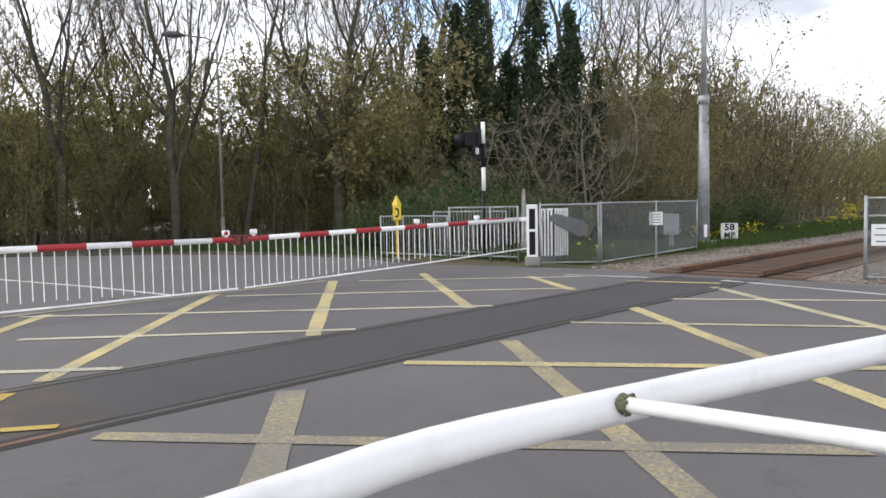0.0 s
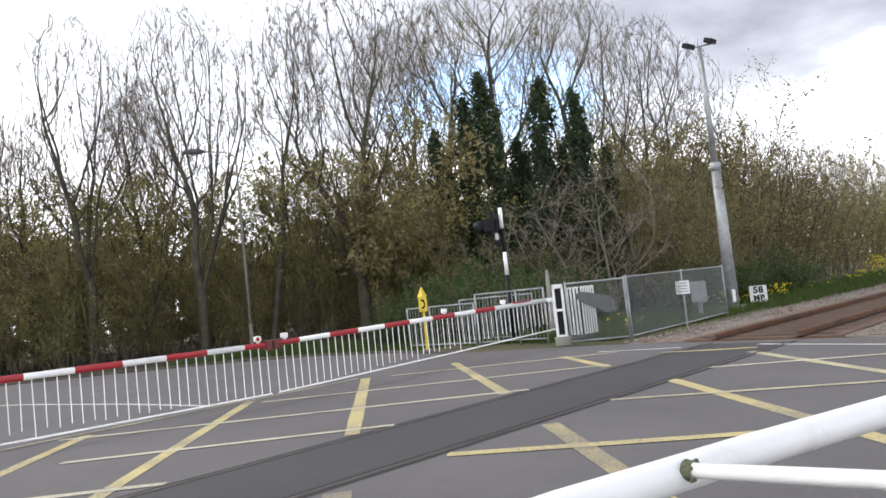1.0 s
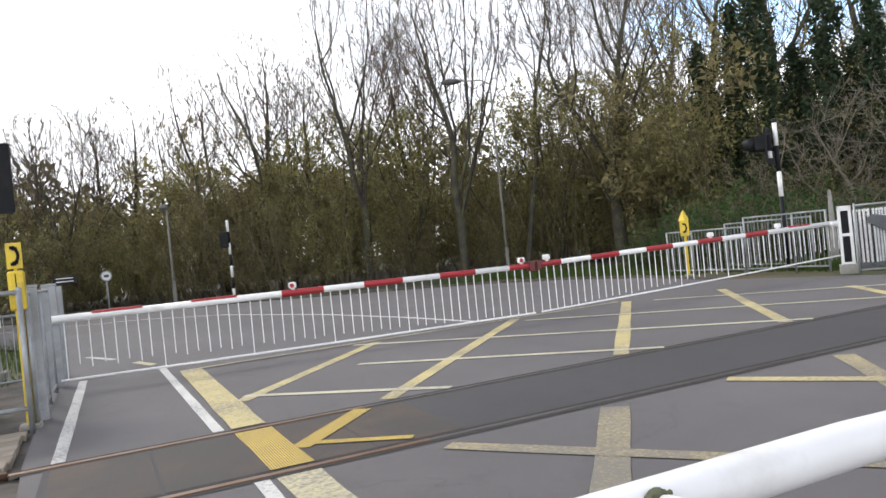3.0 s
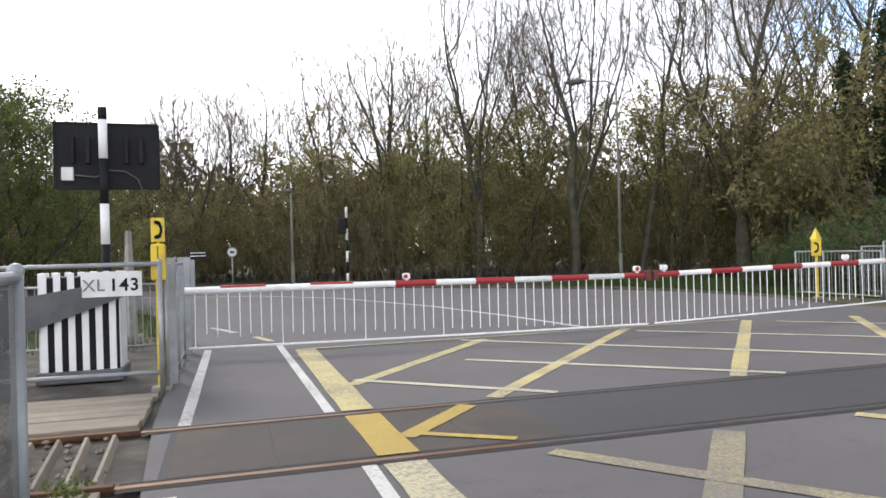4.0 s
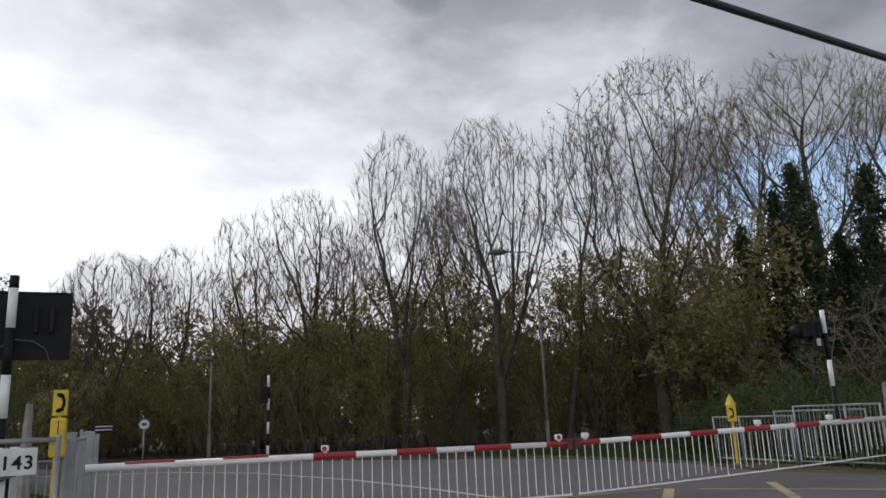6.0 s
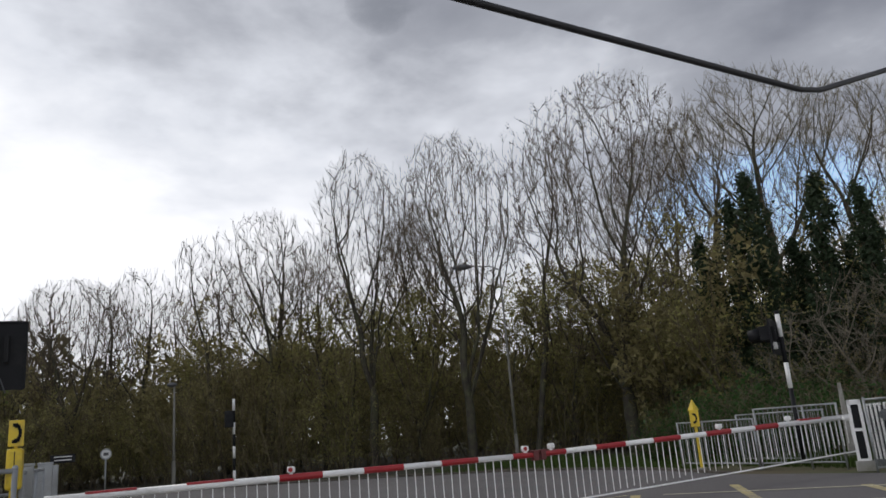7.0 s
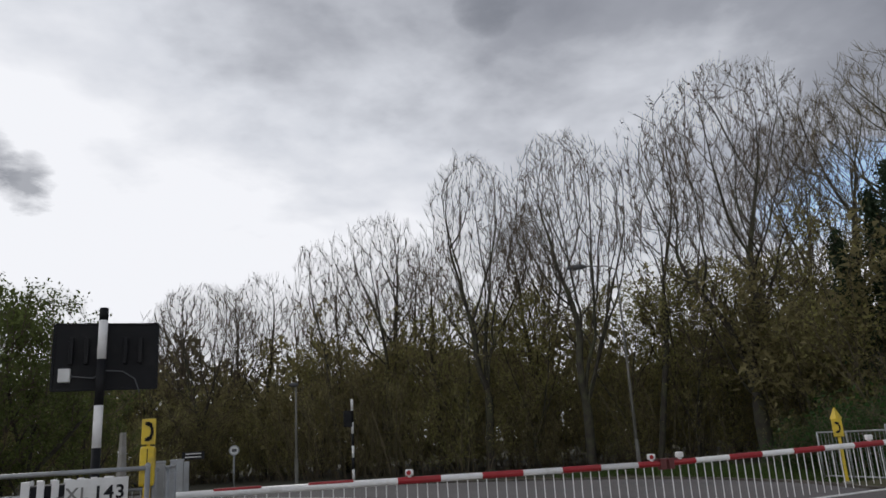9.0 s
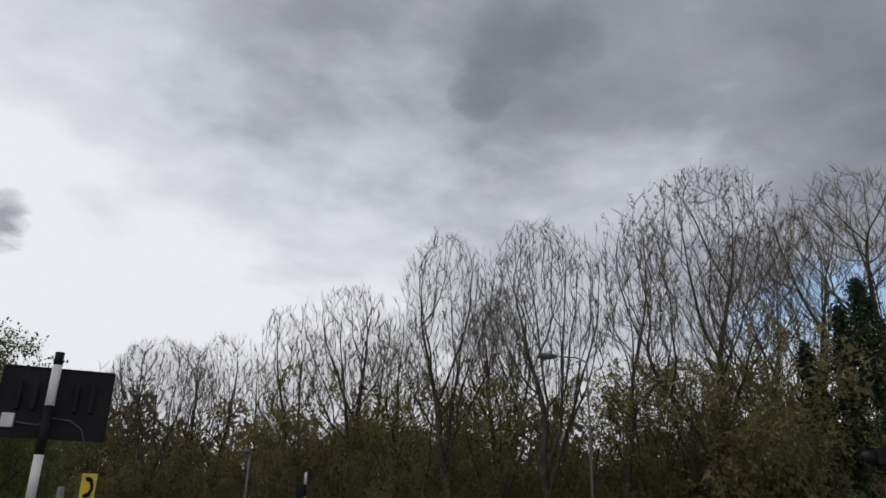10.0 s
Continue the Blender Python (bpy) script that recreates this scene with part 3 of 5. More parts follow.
# ---- the barriers ----
def barrier(pivot, tip, drop_pivot, drop_tip, lamps, label, first=0.55):
    """A boom with red bands, hanging pickets and a bottom rail, from its pivot end to its tip."""
    P, T = Vector(pivot), Vector(tip)
    d = T - P
    L = d.length
    yaw = math.degrees(math.atan2(d.y, d.x))
    root = thing("barrier_boom", (P.x, P.y, 0), label, "barrier", "crossing barriers", yaw)
    zat = lambda s: P.z + (T.z - P.z) * s / L
    bm = bmesh.new()
    rod(bm, (0, 0, P.z), (L, 0, T.z), 0.052, 0.043, 16)
    part("boom", bm, WHITE, root, "white boom tube", True)
    s = first
    while s < L - 0.1:
        e = min(s + 0.645, L)
        bm = bmesh.new()
        if s < 2.6:
            box(bm, ((s + e) / 2, 0, zat((s + e) / 2) + 0.042), (e - s, 0.082, 0.044), 0.013)
        else:
            rod(bm, (s, 0, zat(s)), (e, 0, zat(e)), 0.055 - 0.00115 * s, 0.055 - 0.00115 * e, 16)
        part("red_band", bm, RED, root, "red reflective band")
        s += 1.29
    # pickets hang from the boom, shorter near the pivot
    pm = mesh_of(rod(bmesh.new(), (0, 0, -0.5), (0, 0, 0.5), 0.008, n=6), WHITE)
    n = int((L - 0.3) / 0.15)
    for i in range(n + 1):
        s = 0.2 + (L - 0.25) * i / n
        top = zat(s) - 0.045
        low = drop_pivot + (drop_tip - drop_pivot) * s / L
        if i % 8 and drop_tip < drop_pivot + 0.05:
            low += max(0.0, 0.2 * (1 - s / L) ** 0.8) * (1.0 if i % 2 else 0.75)
        ob = part("picket", pm, None, root)
        ob.location, ob.scale = (s + random.uniform(-0.008, 0.008), random.uniform(-0.006, 0.006), (top + low) / 2), (1, 1, top - low)
        ob.rotation_euler = (random.uniform(-0.012, 0.012), random.uniform(-0.012, 0.012), 0)
    pts = [(0.1 + (L - 0.12) * i / 10, 0.0, drop_pivot + (drop_tip - drop_pivot) * i / 10 - 0.012 * math.sin(math.pi * i / 10)) for i in range(11)]
    part("bottom_rail", array_mesh("mesh", *tubes([(np.array(pts), np.full(11, 0.016))], 8), WHITE, True), None, root, "thin white bottom rail")
    bm = bmesh.new()
    box(bm, (L - 0.03, 0, T.z - 0.01), (0.1, 0.13, 0.17), 0.012)
    box(bm, (L - 0.05, 0, T.z + 0.05), (0.2, 0.05, 0.05), 0.008)
    part("tip_bracket", bm, DARK_RED, root, "dark red bracket at the tip")
    for s in lamps:
        lamp = part("lamp", bmb(((s, 0, zat(s) + 0.112), (0.11, 0.1, 0.09), 0.02), ((s, 0, zat(s) + 0.06), (0.05, 0.05, 0.04), 0.005)), WHITE, root, "small white boom lamp")
        bm = bmesh.new()
        rod(bm, (s - 0.02, -0.052, zat(s) + 0.112), (s - 0.02, -0.06, zat(s) + 0.112), 0.034, n=12)
        part("lens", bm, LENS_RED, lamp, "red lens")
    return root


barrier((-0.05, 11.46, 0.94), (7.40, 11.18, 0.91), 0.11, 0.09, [3.31, 7.25], "red and white half barrier boom with hanging pickets, lowered")
barrier((15.85, 11.28, 1.05), (7.5, 11.2, 0.91), 0.33, 0.09, [8.13, 4.25, 2.35], "lowered red and white half barrier boom with hanging pickets", 1.4)


def barrier_machine(x, y, turn, label, k=1.0, socket=True):
    """The pedestal, its cabinet k times the usual width: a slatted black and white skirt, a white end frame and a grey counterweight arm."""
    root = thing("barrier_machine", (x, y, 0), label, "barrier machine", "barrier machines", turn)
    part("plinth", bmb(((0, 0, 0.06), (1.05 * k, 0.85 * k, 0.14), 0.015)), GREY_DARK, root, "dark plinth")
    part("cabinet", bmb(((0, 0, 0.68), (0.94 * k, 0.7 * k, 1.1), 0.02)), BLACK, root, "black cabinet")
    slat = mesh_of(box(bmesh.new(), (0, 0, 0), (0.085 * k, 0.022, 1.16), 0.006), WHITE)
    for i in range(6):
        ob = part("slat", slat, None, root)
        ob.location = ((-0.42 + 0.165 * i) * k, -0.35 * k - 0.015, 0.7)
        ob = part("slat", slat, None, root)
        ob.location = ((-0.42 + 0.165 * i) * k, 0.35 * k + 0.015, 0.7)
    for i in range(4):
        for s in (-1, 1):
            ob = part("slat", slat, None, root)
            ob.location, ob.rotation_euler = ((0.47 * k + 0.015) * s, (-0.25 + 0.165 * i) * k, 0.7), (0, 0, radians(90))
    bm = bmesh.new()
    for yy in (-0.4 * k - 0.05, 0.4 * k + 0.02):
        v = [(-1.0, yy, 0.62), (-0.95, yy, 0.95), (0.35, yy, 1.16), (0.5, yy, 1.1), (0.5, yy, 0.98), (-0.7, yy, 0.55)]
        vs = [bm.verts.new(p) for p in v]
        vt = [bm.verts.new((p[0], p[1] + 0.03, p[2])) for p in v]
        bm.faces.new(vs[::-1])
        bm.faces.new(vt)
        for j in range(len(v)):
            bm.faces.new((vs[j], vs[(j + 1) % 6], vt[(j + 1) % 6], vt[j]))
    box(bm, (-0.95, 0, 0.72), (0.22, 0.8 * k + 0.13, 0.3), 0.02)
    bmesh.ops.recalc_face_normals(bm, faces=bm.faces)
    part("counterweight_arm", bm, GREY_DARK, root, "dark grey counterweight arm")
    if socket:
        part("boom_socket", bmr(((0.5, -0.2, 1.02), (1.0, -0.2, 1.02), 0.05, None, 12)), WHITE, root, "white boom socket", True)
    return root


barrier_machine(-1.08, 10.08, 0, "black and white slatted barrier machine with grey counterweight arm", 0.89, False)
barrier_machine(15.96, 10.9, 180, "black and white slatted barrier machine behind the mesh gate", 0.6)
# white slotted end frame beside the far machine
post = thing("slotted_upright", (14.69, 10.6, 0), "white slotted steel upright beside the barrier machine", "upright", turn=-50)
bm = bmesh.new()
for sx in (-0.1, 0.1):
    box(bm, (sx, 0, 0.78), (0.06, 0.05, 1.22), 0.008)
box(bm, (0, 0, 1.34), (0.26, 0.05, 0.1), 0.008)
box(bm, (0, 0, 0.79), (0.15, 0.05, 0.06), 0.004)
box(bm, (0, 0, 0.19), (0.26, 0.05, 0.06), 0.004)
part("frame", bm, WHITE, post)
part("backing", bmb(((0, 0.03, 0.78), (0.16, 0.015, 1.1))), BLACK, post, "black backing")
part("foot", bmb(((0, 0.02, 0.08), (0.34, 0.22, 0.2), 0.01)), CONCRETE, post, "concrete foot")


# ---- fences ----
def mesh_fence(points, height, label, name="mesh_fence", low=0.06, r=0.022, mesh_from=0.08, mid=None, wire=True, pitch=0.055, wire_r=0.0021, first=0, wire_mat=None):
    """Galvanised posts and rails with wire mesh between them."""
    root = thing(name, (*points[0], 0), label, "fence", "crossing fences")
    o = Vector((*points[0], 0))
    for i, p in enumerate(points[first:]):
        q = Vector((*p, 0)) - o
        ob = part("post", rod(bmesh.new(), (q.x, q.y, -0.05), (q.x, q.y, height), r, n=12), STEEL, root, "", True)
        part("cap", bmesh_cap(q, height, r), STEEL, ob, "", True)
    for a, b in zip(points, points[1:]):
        a, b = Vector((*a, 0)) - o, Vector((*b, 0)) - o
        part("rail", rod(bmesh.new(), (a.x, a.y, height - 0.025), (b.x, b.y, height - 0.025), r * 0.9, n=10), STEEL, root, "", True)
        part("rail", rod(bmesh.new(), (a.x, a.y, low), (b.x, b.y, low), r * 0.9, n=10), STEEL, root, "", True)
        if mid:
            part("rail", rod(bmesh.new(), (a.x, a.y, mid), (b.x, b.y, mid), r * 0.8, n=10), STEEL, root, "", True)
        if wire:
            part("wire_mesh", chain_link(a.xy, b.xy, mesh_from, height - 0.04, pitch, wire_r, wire_mat), None, root, "diagonal wire mesh")
    return root


def bmesh_cap(q, height, r):
    bm = bmesh.new()
    bmesh.ops.create_uvsphere(bm, u_segments=10, v_segments=6, radius=r * 1.15, matrix=Matrix.Translation((q.x, q.y, height)))
    return bm


# beyond the track, road side: gate and trackside fence to the mast
mesh_fence([(14.6, 10.3), (15.45, 9.3)], 1.4, "galvanised mesh gate at the road edge", "mesh_gate", mid=None, pitch=0.04, wire_r=0.0024)
mesh_fence([(15.5, 9.27), (18.5, 9.5), (21.6, 9.85)], 1.42, "galvanised mesh fence along the track", pitch=0.034, wire_r=0.0026)
# barred pens beyond the barrier
def barred_pen(points, height, label):
    root = thing("barred_fence", (*points[0], 0), label, "fence", "crossing fences")
    o = Vector((*points[0], 0))
    bar = mesh_of(rod(bmesh.new(), (0, 0, 0.1), (0, 0, height - 0.02), 0.007, n=6), STEEL)
    for p in points:
        q = Vector((*p, 0)) - o
        part("post", rod(bmesh.new(), (q.x, q.y, -0.05), (q.x, q.y, height), 0.024, n=10), STEEL, root, "", True)
    for a, b in zip(points, points[1:]):
        a, b = Vector((*a, 0)) - o, Vector((*b, 0)) - o
        for z in (0.1, height - 0.02):
            part("rail", rod(bmesh.new(), (a.x, a.y, z), (b.x, b.y, z), 0.02, n=8), STEEL, root, "", True)
        n = int((b - a).length / 0.11)
        for i in range(1, n):
            ob = part("bar", bar, None, root)
            ob.location = a + (b - a) * i / n
    return root


barred_pen([(15.3, 11.5), (15.2, 12.3), (14.86, 13.4)], 1.36, "tall galvanised barred guard rail panel")
barred_pen([(14.86, 13.48), (14.8, 15.1), (14.77, 16.0)], 1.15, "galvanised barred guard rail behind the barrier")
barred_pen([(16.2, 12.6), (16.2, 15.3)], 1.24, "galvanised barred guard rail panel at the back of the pen")

# near the track on the right: pen with a notice and a telephone
mesh_fence([(14.9, 3.72), (15.1, 1.9)], 1.42, "galvanised mesh fence panel by the track", mid=1.1)
mesh_fence([(15.1, 1.85), (15.2, -2.5)], 1.12, "galvanised mesh guard fence beside the road")
mesh_fence([(14.95, 3.75), (17.8, 3.4)], 1.42, "galvanised mesh fence returning along the track")

# left, near: corner of a mesh pen close by
mesh_fence([(-0.2, 3.42), (-0.24, 1.6), (-0.3, -0.6)], 1.39, "near galvanised mesh fence with a thick top rail", r=0.028, pitch=0.0135, wire_r=0.0014, wire_mat=WIRE_DULL)
mesh_fence([(-0.24, 3.43), (-2.4, 3.75), (-4.6, 4.0)], 1.37, "galvanised mesh fence beside the cattle guard", r=0.024, pitch=0.02, wire_r=0.0016, first=1, wire_mat=WIRE_DULL)
# left, beyond the track
mesh_fence([(-0.09, 8.58), (-2.2, 8.66), (-4.4, 8.75)], 1.39, "galvanised fence with a top rail along the track", r=0.026, low=0.22, wire=False)
barred_pen([(-0.05, 8.75), (-0.02, 10.2), (0.0, 11.2)], 1.36, "galvanised barred guard rail beside the footway")
barred_pen([(-0.3, 12.3), (-2.6, 12.5)], 1.05, "galvanised barred rail behind the barrier machine")
for i, (x, y) in enumerate(((-0.02, 9.15), (0.03, 11.78), (-0.06, 12.05))):
    steel_post = thing("steel_post", (x, y, 0), "stout galvanised steel post beside the footway", "post", "steel posts")
    part("shaft", bmb(((0, 0, 0.69), (0.11, 0.09, 1.42), 0.012)), STEEL, steel_post)
    part("cap", bmb(((0, 0, 1.41), (0.12, 0.1, 0.03), 0.008)), STEEL, steel_post)


# ---- telephones and signs ----
def handset(bm, c, s):
    """The outline of a telephone handset, upright in the plane that faces -Y."""
    for k in range(9):
        a = radians(-70 + 140 * k / 8)
        p = (c[0] + s * (0.5 * math.cos(a) - 0.25), c[1], c[2] + s * 0.62 * math.sin(a))
        box(bm, p, (s * (0.34 if k in (0, 1, 7, 8) else 0.2), 0.006, s * 0.24), 0.0)
    return bm


def telephone(x, y, turn, label, plate=True):
    root = thing("crossing_telephone", (x, y, 0), label, "telephone", "crossing telephones", turn)
    part("pillar", bmb(((0, 0, 0.62), (0.072, 0.06, 1.26), 0.01)), YELLOW, root, "yellow pillar")
    part("foot", bmb(((0, 0, 0.02), (0.2, 0.2, 0.05), 0.01)), CONCRETE, root, "pale concrete foot")
    bm = bmesh.new()
    if plate:
        box(bm, (0, 0.01, 1.38), (0.15, 0.15, 0.4), 0.028)
    else:
        box(bm, (0, 0.01, 1.24), (0.22, 0.2, 0.42), 0.02)
        rod(bm, (0, 0.01, 1.44), (0, 0.01, 1.7), 0.135, 0.012, 4)
    cab = part("handset_box", bm, YELLOW, root, "yellow telephone box")
    if plate:
        part("door_seam", bmb(((0, -0.068, 1.38), (0.008, 0.004, 0.34))), BLACK, cab, "black door seam")
    if plate:
        pl = part("sign_plate", bmb(((0.0, 0.0, 1.73), (0.14, 0.012, 0.26), 0.004)), YELLOW, root, "yellow plate with a handset symbol")
        part("symbol", handset(bmesh.new(), (0, -0.01, 1.73), 0.14), BLACK, pl)
        part("stem", bmb(((0, 0.02, 1.66), (0.03, 0.02, 0.2))), YELLOW, pl)
    else:
        part("symbol", handset(bmesh.new(), (0, -0.096, 1.24), 0.18), BLACK, cab, "black handset symbol")
    return root


telephone(-0.11, 8.74, 0, "yellow crossing telephone on a pillar with a sign plate")
telephone(14.3, 14.8, -42, "yellow crossing telephone with a pointed roof beyond the barrier", False)
telephone(15.0, 3.18, -80, "yellow crossing telephone with a pointed roof beside the fence", False)


FADED = material("faded_grey_ink", (0.2, 0.2, 0.19), 0.6)


def plate_sign(name, x, y, z, w, h, turn, label, rows=(), post=0.0, category="sign", bars=0):
    root = thing(name, (x, y, 0), label, category, "", turn)
    pl = part("plate", bmb(((0, 0, z), (w, 0.012, h), 0.004)), PAPER, root, "white plate")
    if post:
        part("post", bmr(((0, 0.02, -0.05), (0, 0.02, z + h / 2 - 0.02), 0.02, None, 8)), STEEL, root, "grey post")
    for body, size, dx, dz, bold, ink in rows:
        ob = part("lettering", text_mesh(body, size, ink, bold=bold), None, pl, "black lettering" if ink is BLACK else "faded grey lettering")
        ob.matrix_local = pose(dx, -0.009, z + dz, 90, 0, 0)
    for i in range(bars):
        part("text_bar", bmb(((0, -0.008, z + h * (0.3 - 0.6 * i / max(1, bars - 1))), (w * (0.7 if i % 2 else 0.55), 0.004, h * 0.05))), GREY_DARK, pl)
    return root


plate_sign("crossing_sign", -0.55, 8.545, 1.168, 0.575, 0.26, 0, "white crossing identity plate on the fence rail", [("XL", 0.17, -0.175, -0.015, 0.002, FADED), ("143", 0.18, 0.115, -0.015, 0.004, BLACK)], bars=0)
plate_sign("milepost_sign", 26.0, 10.75, 0.33, 0.55, 0.56, -60, "white milepost sign on a short post", [("58", 0.3, 0, 0.13, 0.012, BLACK), ("MP", 0.26, 0, -0.14, 0.01, BLACK)], post=0.3)
plate_sign("notice", 18.36, 9.43, 0.97, 0.34, 0.34, -58, "small white notice on a post behind the fence", post=0.9, bars=4)
plate_sign("notice", 14.86, 3.48, 0.78, 0.3, 0.36, -75, "white notice fixed to the mesh fence", bars=3)
root = thing("equipment_box", (21.3, 10.5, 0), "grey equipment box beyond the fence", "equipment box")
part("body", bmb(((0, 0, 0.72), (0.42, 0.3, 0.62), 0.02)), STEEL, root)
part("stand", bmb(((0, 0, 0.2), (0.1, 0.1, 0.5))), STEEL, root)
plate_sign("small_notice", -0.36, 1.95, 1.12, 0.16, 0.12, 55, "small white notice hung on the near fence", bars=2)

# dark name plate on a post beyond the left barrier
root = thing("dark_plate", (0.06, 12.95, 0), "small dark plate on a steel post", "sign")
part("post", bmb(((0, 0, 0.68), (0.09, 0.07, 1.4), 0.01)), STEEL, root)
pl = part("plate", bmb(((0.1, -0.05, 1.46), (0.34, 0.02, 0.12), 0.004)), BLACK, root, "black plate")
for i in range(2):
    part("text_bar", bmb(((0.1, -0.062, 1.49 - 0.05 * i), (0.24, 0.004, 0.014))), PAPER, pl)

# pale tapered marker posts behind both barriers
for x, y, h in ((-1.0, 13.9, 1.9), (17.24, 12.82, 1.82)):
    root = thing("marker_post", (x, y, 0), "pale grey tapered concrete post", "post", "marker posts")
    part("shaft", rod(bmesh.new(), (0, 0, -0.05), (0, 0, h), 0.13, 0.05, 4), CONCRETE, root)
    part("base", bmb(((0, 0, 0.05), (0.34, 0.34, 0.14), 0.015)), CONCRETE, root)


# ---- crossing light signals, seen from behind and from the side ----
def light_signal(x, y, turn, label, top=3.38, lift=0.0, marks=(1.62, 2.14, 2.72, 3.22)):
    root = thing("crossing_signal", (x, y, lift), label, "traffic signal", "crossing signals", turn)
    a, b, c, d = marks
    bands = [(-lift, a, BLACK), (a, b, WHITE), (b, c, BLACK), (c, d, WHITE), (d, top, BLACK)]
    for a, b, mat in bands:
        part("pole_band", rod(bmesh.new(), (0, 0, a), (0, 0, b), 0.055, n=16), mat, root, "black band" if mat is BLACK else "white band", True)
    bd = part("backing_board", bmb(((0.04, 0.16, 2.77), (1.24, 0.03, 0.84), 0.012)), BLACK, root, "black backing board")
    bm = bmesh.new()
    for sx, sz in ((0.66, 0), (-0.58, 0)):
        box(bm, (sx, 0.155, 2.77), (0.03, 0.05, 0.84), 0.004)
    for sz in (3.19, 2.35):
        box(bm, (0.04, 0.155, sz), (1.24, 0.05, 0.03), 0.004)
    part("rim", bm, BLACK, bd)
    for sx in (-0.28, 0.36):
        for k in (-0.09, 0.09):
            part("bracket", bmb(((sx + k, 0.11, 2.84), (0.05, 0.1, 0.34), 0.006)), BLACK, bd)
        lamp = part("lamp_housing", bmb(((sx, 0.3, 2.86), (0.34, 0.24, 0.36), 0.02)), BLACK, root, "black lamp housing")
        bm = bmesh.new()
        rod(bm, (sx, 0.42, 2.86), (sx, 0.7, 2.84), 0.15, 0.14, 16)
        part("hood", bm, BLACK, lamp, "black lamp hood", True)
    part("junction_box", bmb(((-0.43, 0.1, 2.53), (0.14, 0.08, 0.17), 0.01)), PAPER, bd, "small white junction box")
    bm = bmesh.new()
    pipe(bm, [(-0.36, 0.1, 2.52), (-0.1, 0.09, 2.49), (0.05, 0.06, 2.58), (0.25, 0.1, 2.57), (0.4, 0.11, 2.47), (0.46, 0.11, 2.3)], 0.008, 6)
    part("cable", bm, GREY_DARK, bd, "grey cable")
    return root


light_signal(-0.885, 10.55, 3, "crossing light signal from behind, black board on a banded pole")
light_signal(16.03, 13.22, 33, "crossing light signal seen edge-on, black board on a banded pole", top=3.42, lift=0.28, marks=(1.5, 2.12, 2.76, 3.33))

# banded signal pole by the far road
root = thing("banded_pole", (5.92, 33.6, 0), "slim black and white banded signal pole with a dark lamp box", "traffic signal")
for i in range(7):
    part("pole_band", rod(bmesh.new(), (0, 0, 0.5 * i), (0, 0, 0.5 * i + 0.5), 0.06, n=10), WHITE if i % 2 == 0 else BLACK, root, "", True)
part("lamp_box", bmb(((-0.2, 0, 2.65), (0.35, 0.3, 0.7), 0.04)), BLACK, root, "black lamp box")

# round traffic sign by the far road
root = thing("round_sign", (0.92, 35.5, 0), "small round traffic sign on a grey post", "traffic sign")
part("post", rod(bmesh.new(), (0, 0, -0.05), (0, 0, 1.45), 0.04, n=10), STEEL, root, "", True)
disc = part("disc", rod(bmesh.new(), (0, -0.05, 1.6), (0, -0.03, 1.6), 0.23, n=24), STEEL, root, "grey-rimmed disc")
part("face", rod(bmesh.new(), (0, -0.06, 1.6), (0, -0.045, 1.6), 0.18, n=24), PAPER, disc, "white face")
part("text_bar", bmb(((0, -0.065, 1.6), (0.2, 0.006, 0.12))), GREY_DARK, disc)


# green palisade fence at the far left
root = thing("palisade_fence", (-6.9, 15.2, 0), "green steel palisade fence under the trees", "fence")
pale = mesh_of(box(bmesh.new(), (0, 0, 0.9), (0.065, 0.02, 1.8), 0.006), GREEN_STEEL)
for i in range(44):
    ob = part("pale", pale, None, root)
    ob.location, ob.rotation_euler = (-4.6 + 0.15 * i, -1.2 + 0.078 * i, 0), (0, 0, radians(27.5))
for z in (0.45, 1.45):
    part("rail", rod(bmesh.new(), (-4.7, -1.2, z), (1.95, 2.2, z), 0.025, n=6), GREEN_STEEL, root)

# ---- masts and lamps ----
root = thing("floodlight_mast", (24.25, 10.87, 0), "tall galvanised two-stage floodlight mast", "lamp post")
part("lower_shaft", rod(bmesh.new(), (0, 0, 0), (0, 0, 4.65), 0.2, 0.15, 12), STEEL, root, "thick lower shaft", True)
part("upper_shaft", rod(bmesh.new(), (0, 0, 4.65), (0, 0, 8.65), 0.11, 0.065, 12), STEEL, root, "thin upper shaft", True)
part("collar", rod(bmesh.new(), (0, 0, 4.5), (0, 0, 4.78), 0.175, n=12), STEEL, root, "hinge collar", True)
part("notice", bmb(((-0.14, -0.16, 0.42), (0.34, 0.02, 0.4), 0.004)), PAPER, root, "white notice").rotation_euler = (0, 0, 0)
part("base_block", bmb(((0, 0, 0.0), (0.7, 0.7, 0.2), 0.02)), CONCRETE, root, "concrete base")
part("crossarm", bmr(((-0.34, 0.22, 8.62), (0.34, -0.22, 8.76), 0.03, None, 8)), STEEL, root, "crossarm")
for sx, sy, z in ((-0.34, 0.22, 8.7), (0.34, -0.22, 8.86)):
    lamp = part("floodlight", bmb(((sx, sy, z), (0.34, 0.3, 0.16), 0.02, Matrix.Rotation(radians(25), 4, "X"))), BLACK, root, "dark floodlight")
    part("glass", bmb(((sx, sy - 0.05, z - 0.09), (0.28, 0.24, 0.015), 0.0, Matrix.Rotation(radians(25), 4, "X"))), GLASS, lamp, "lamp glass")


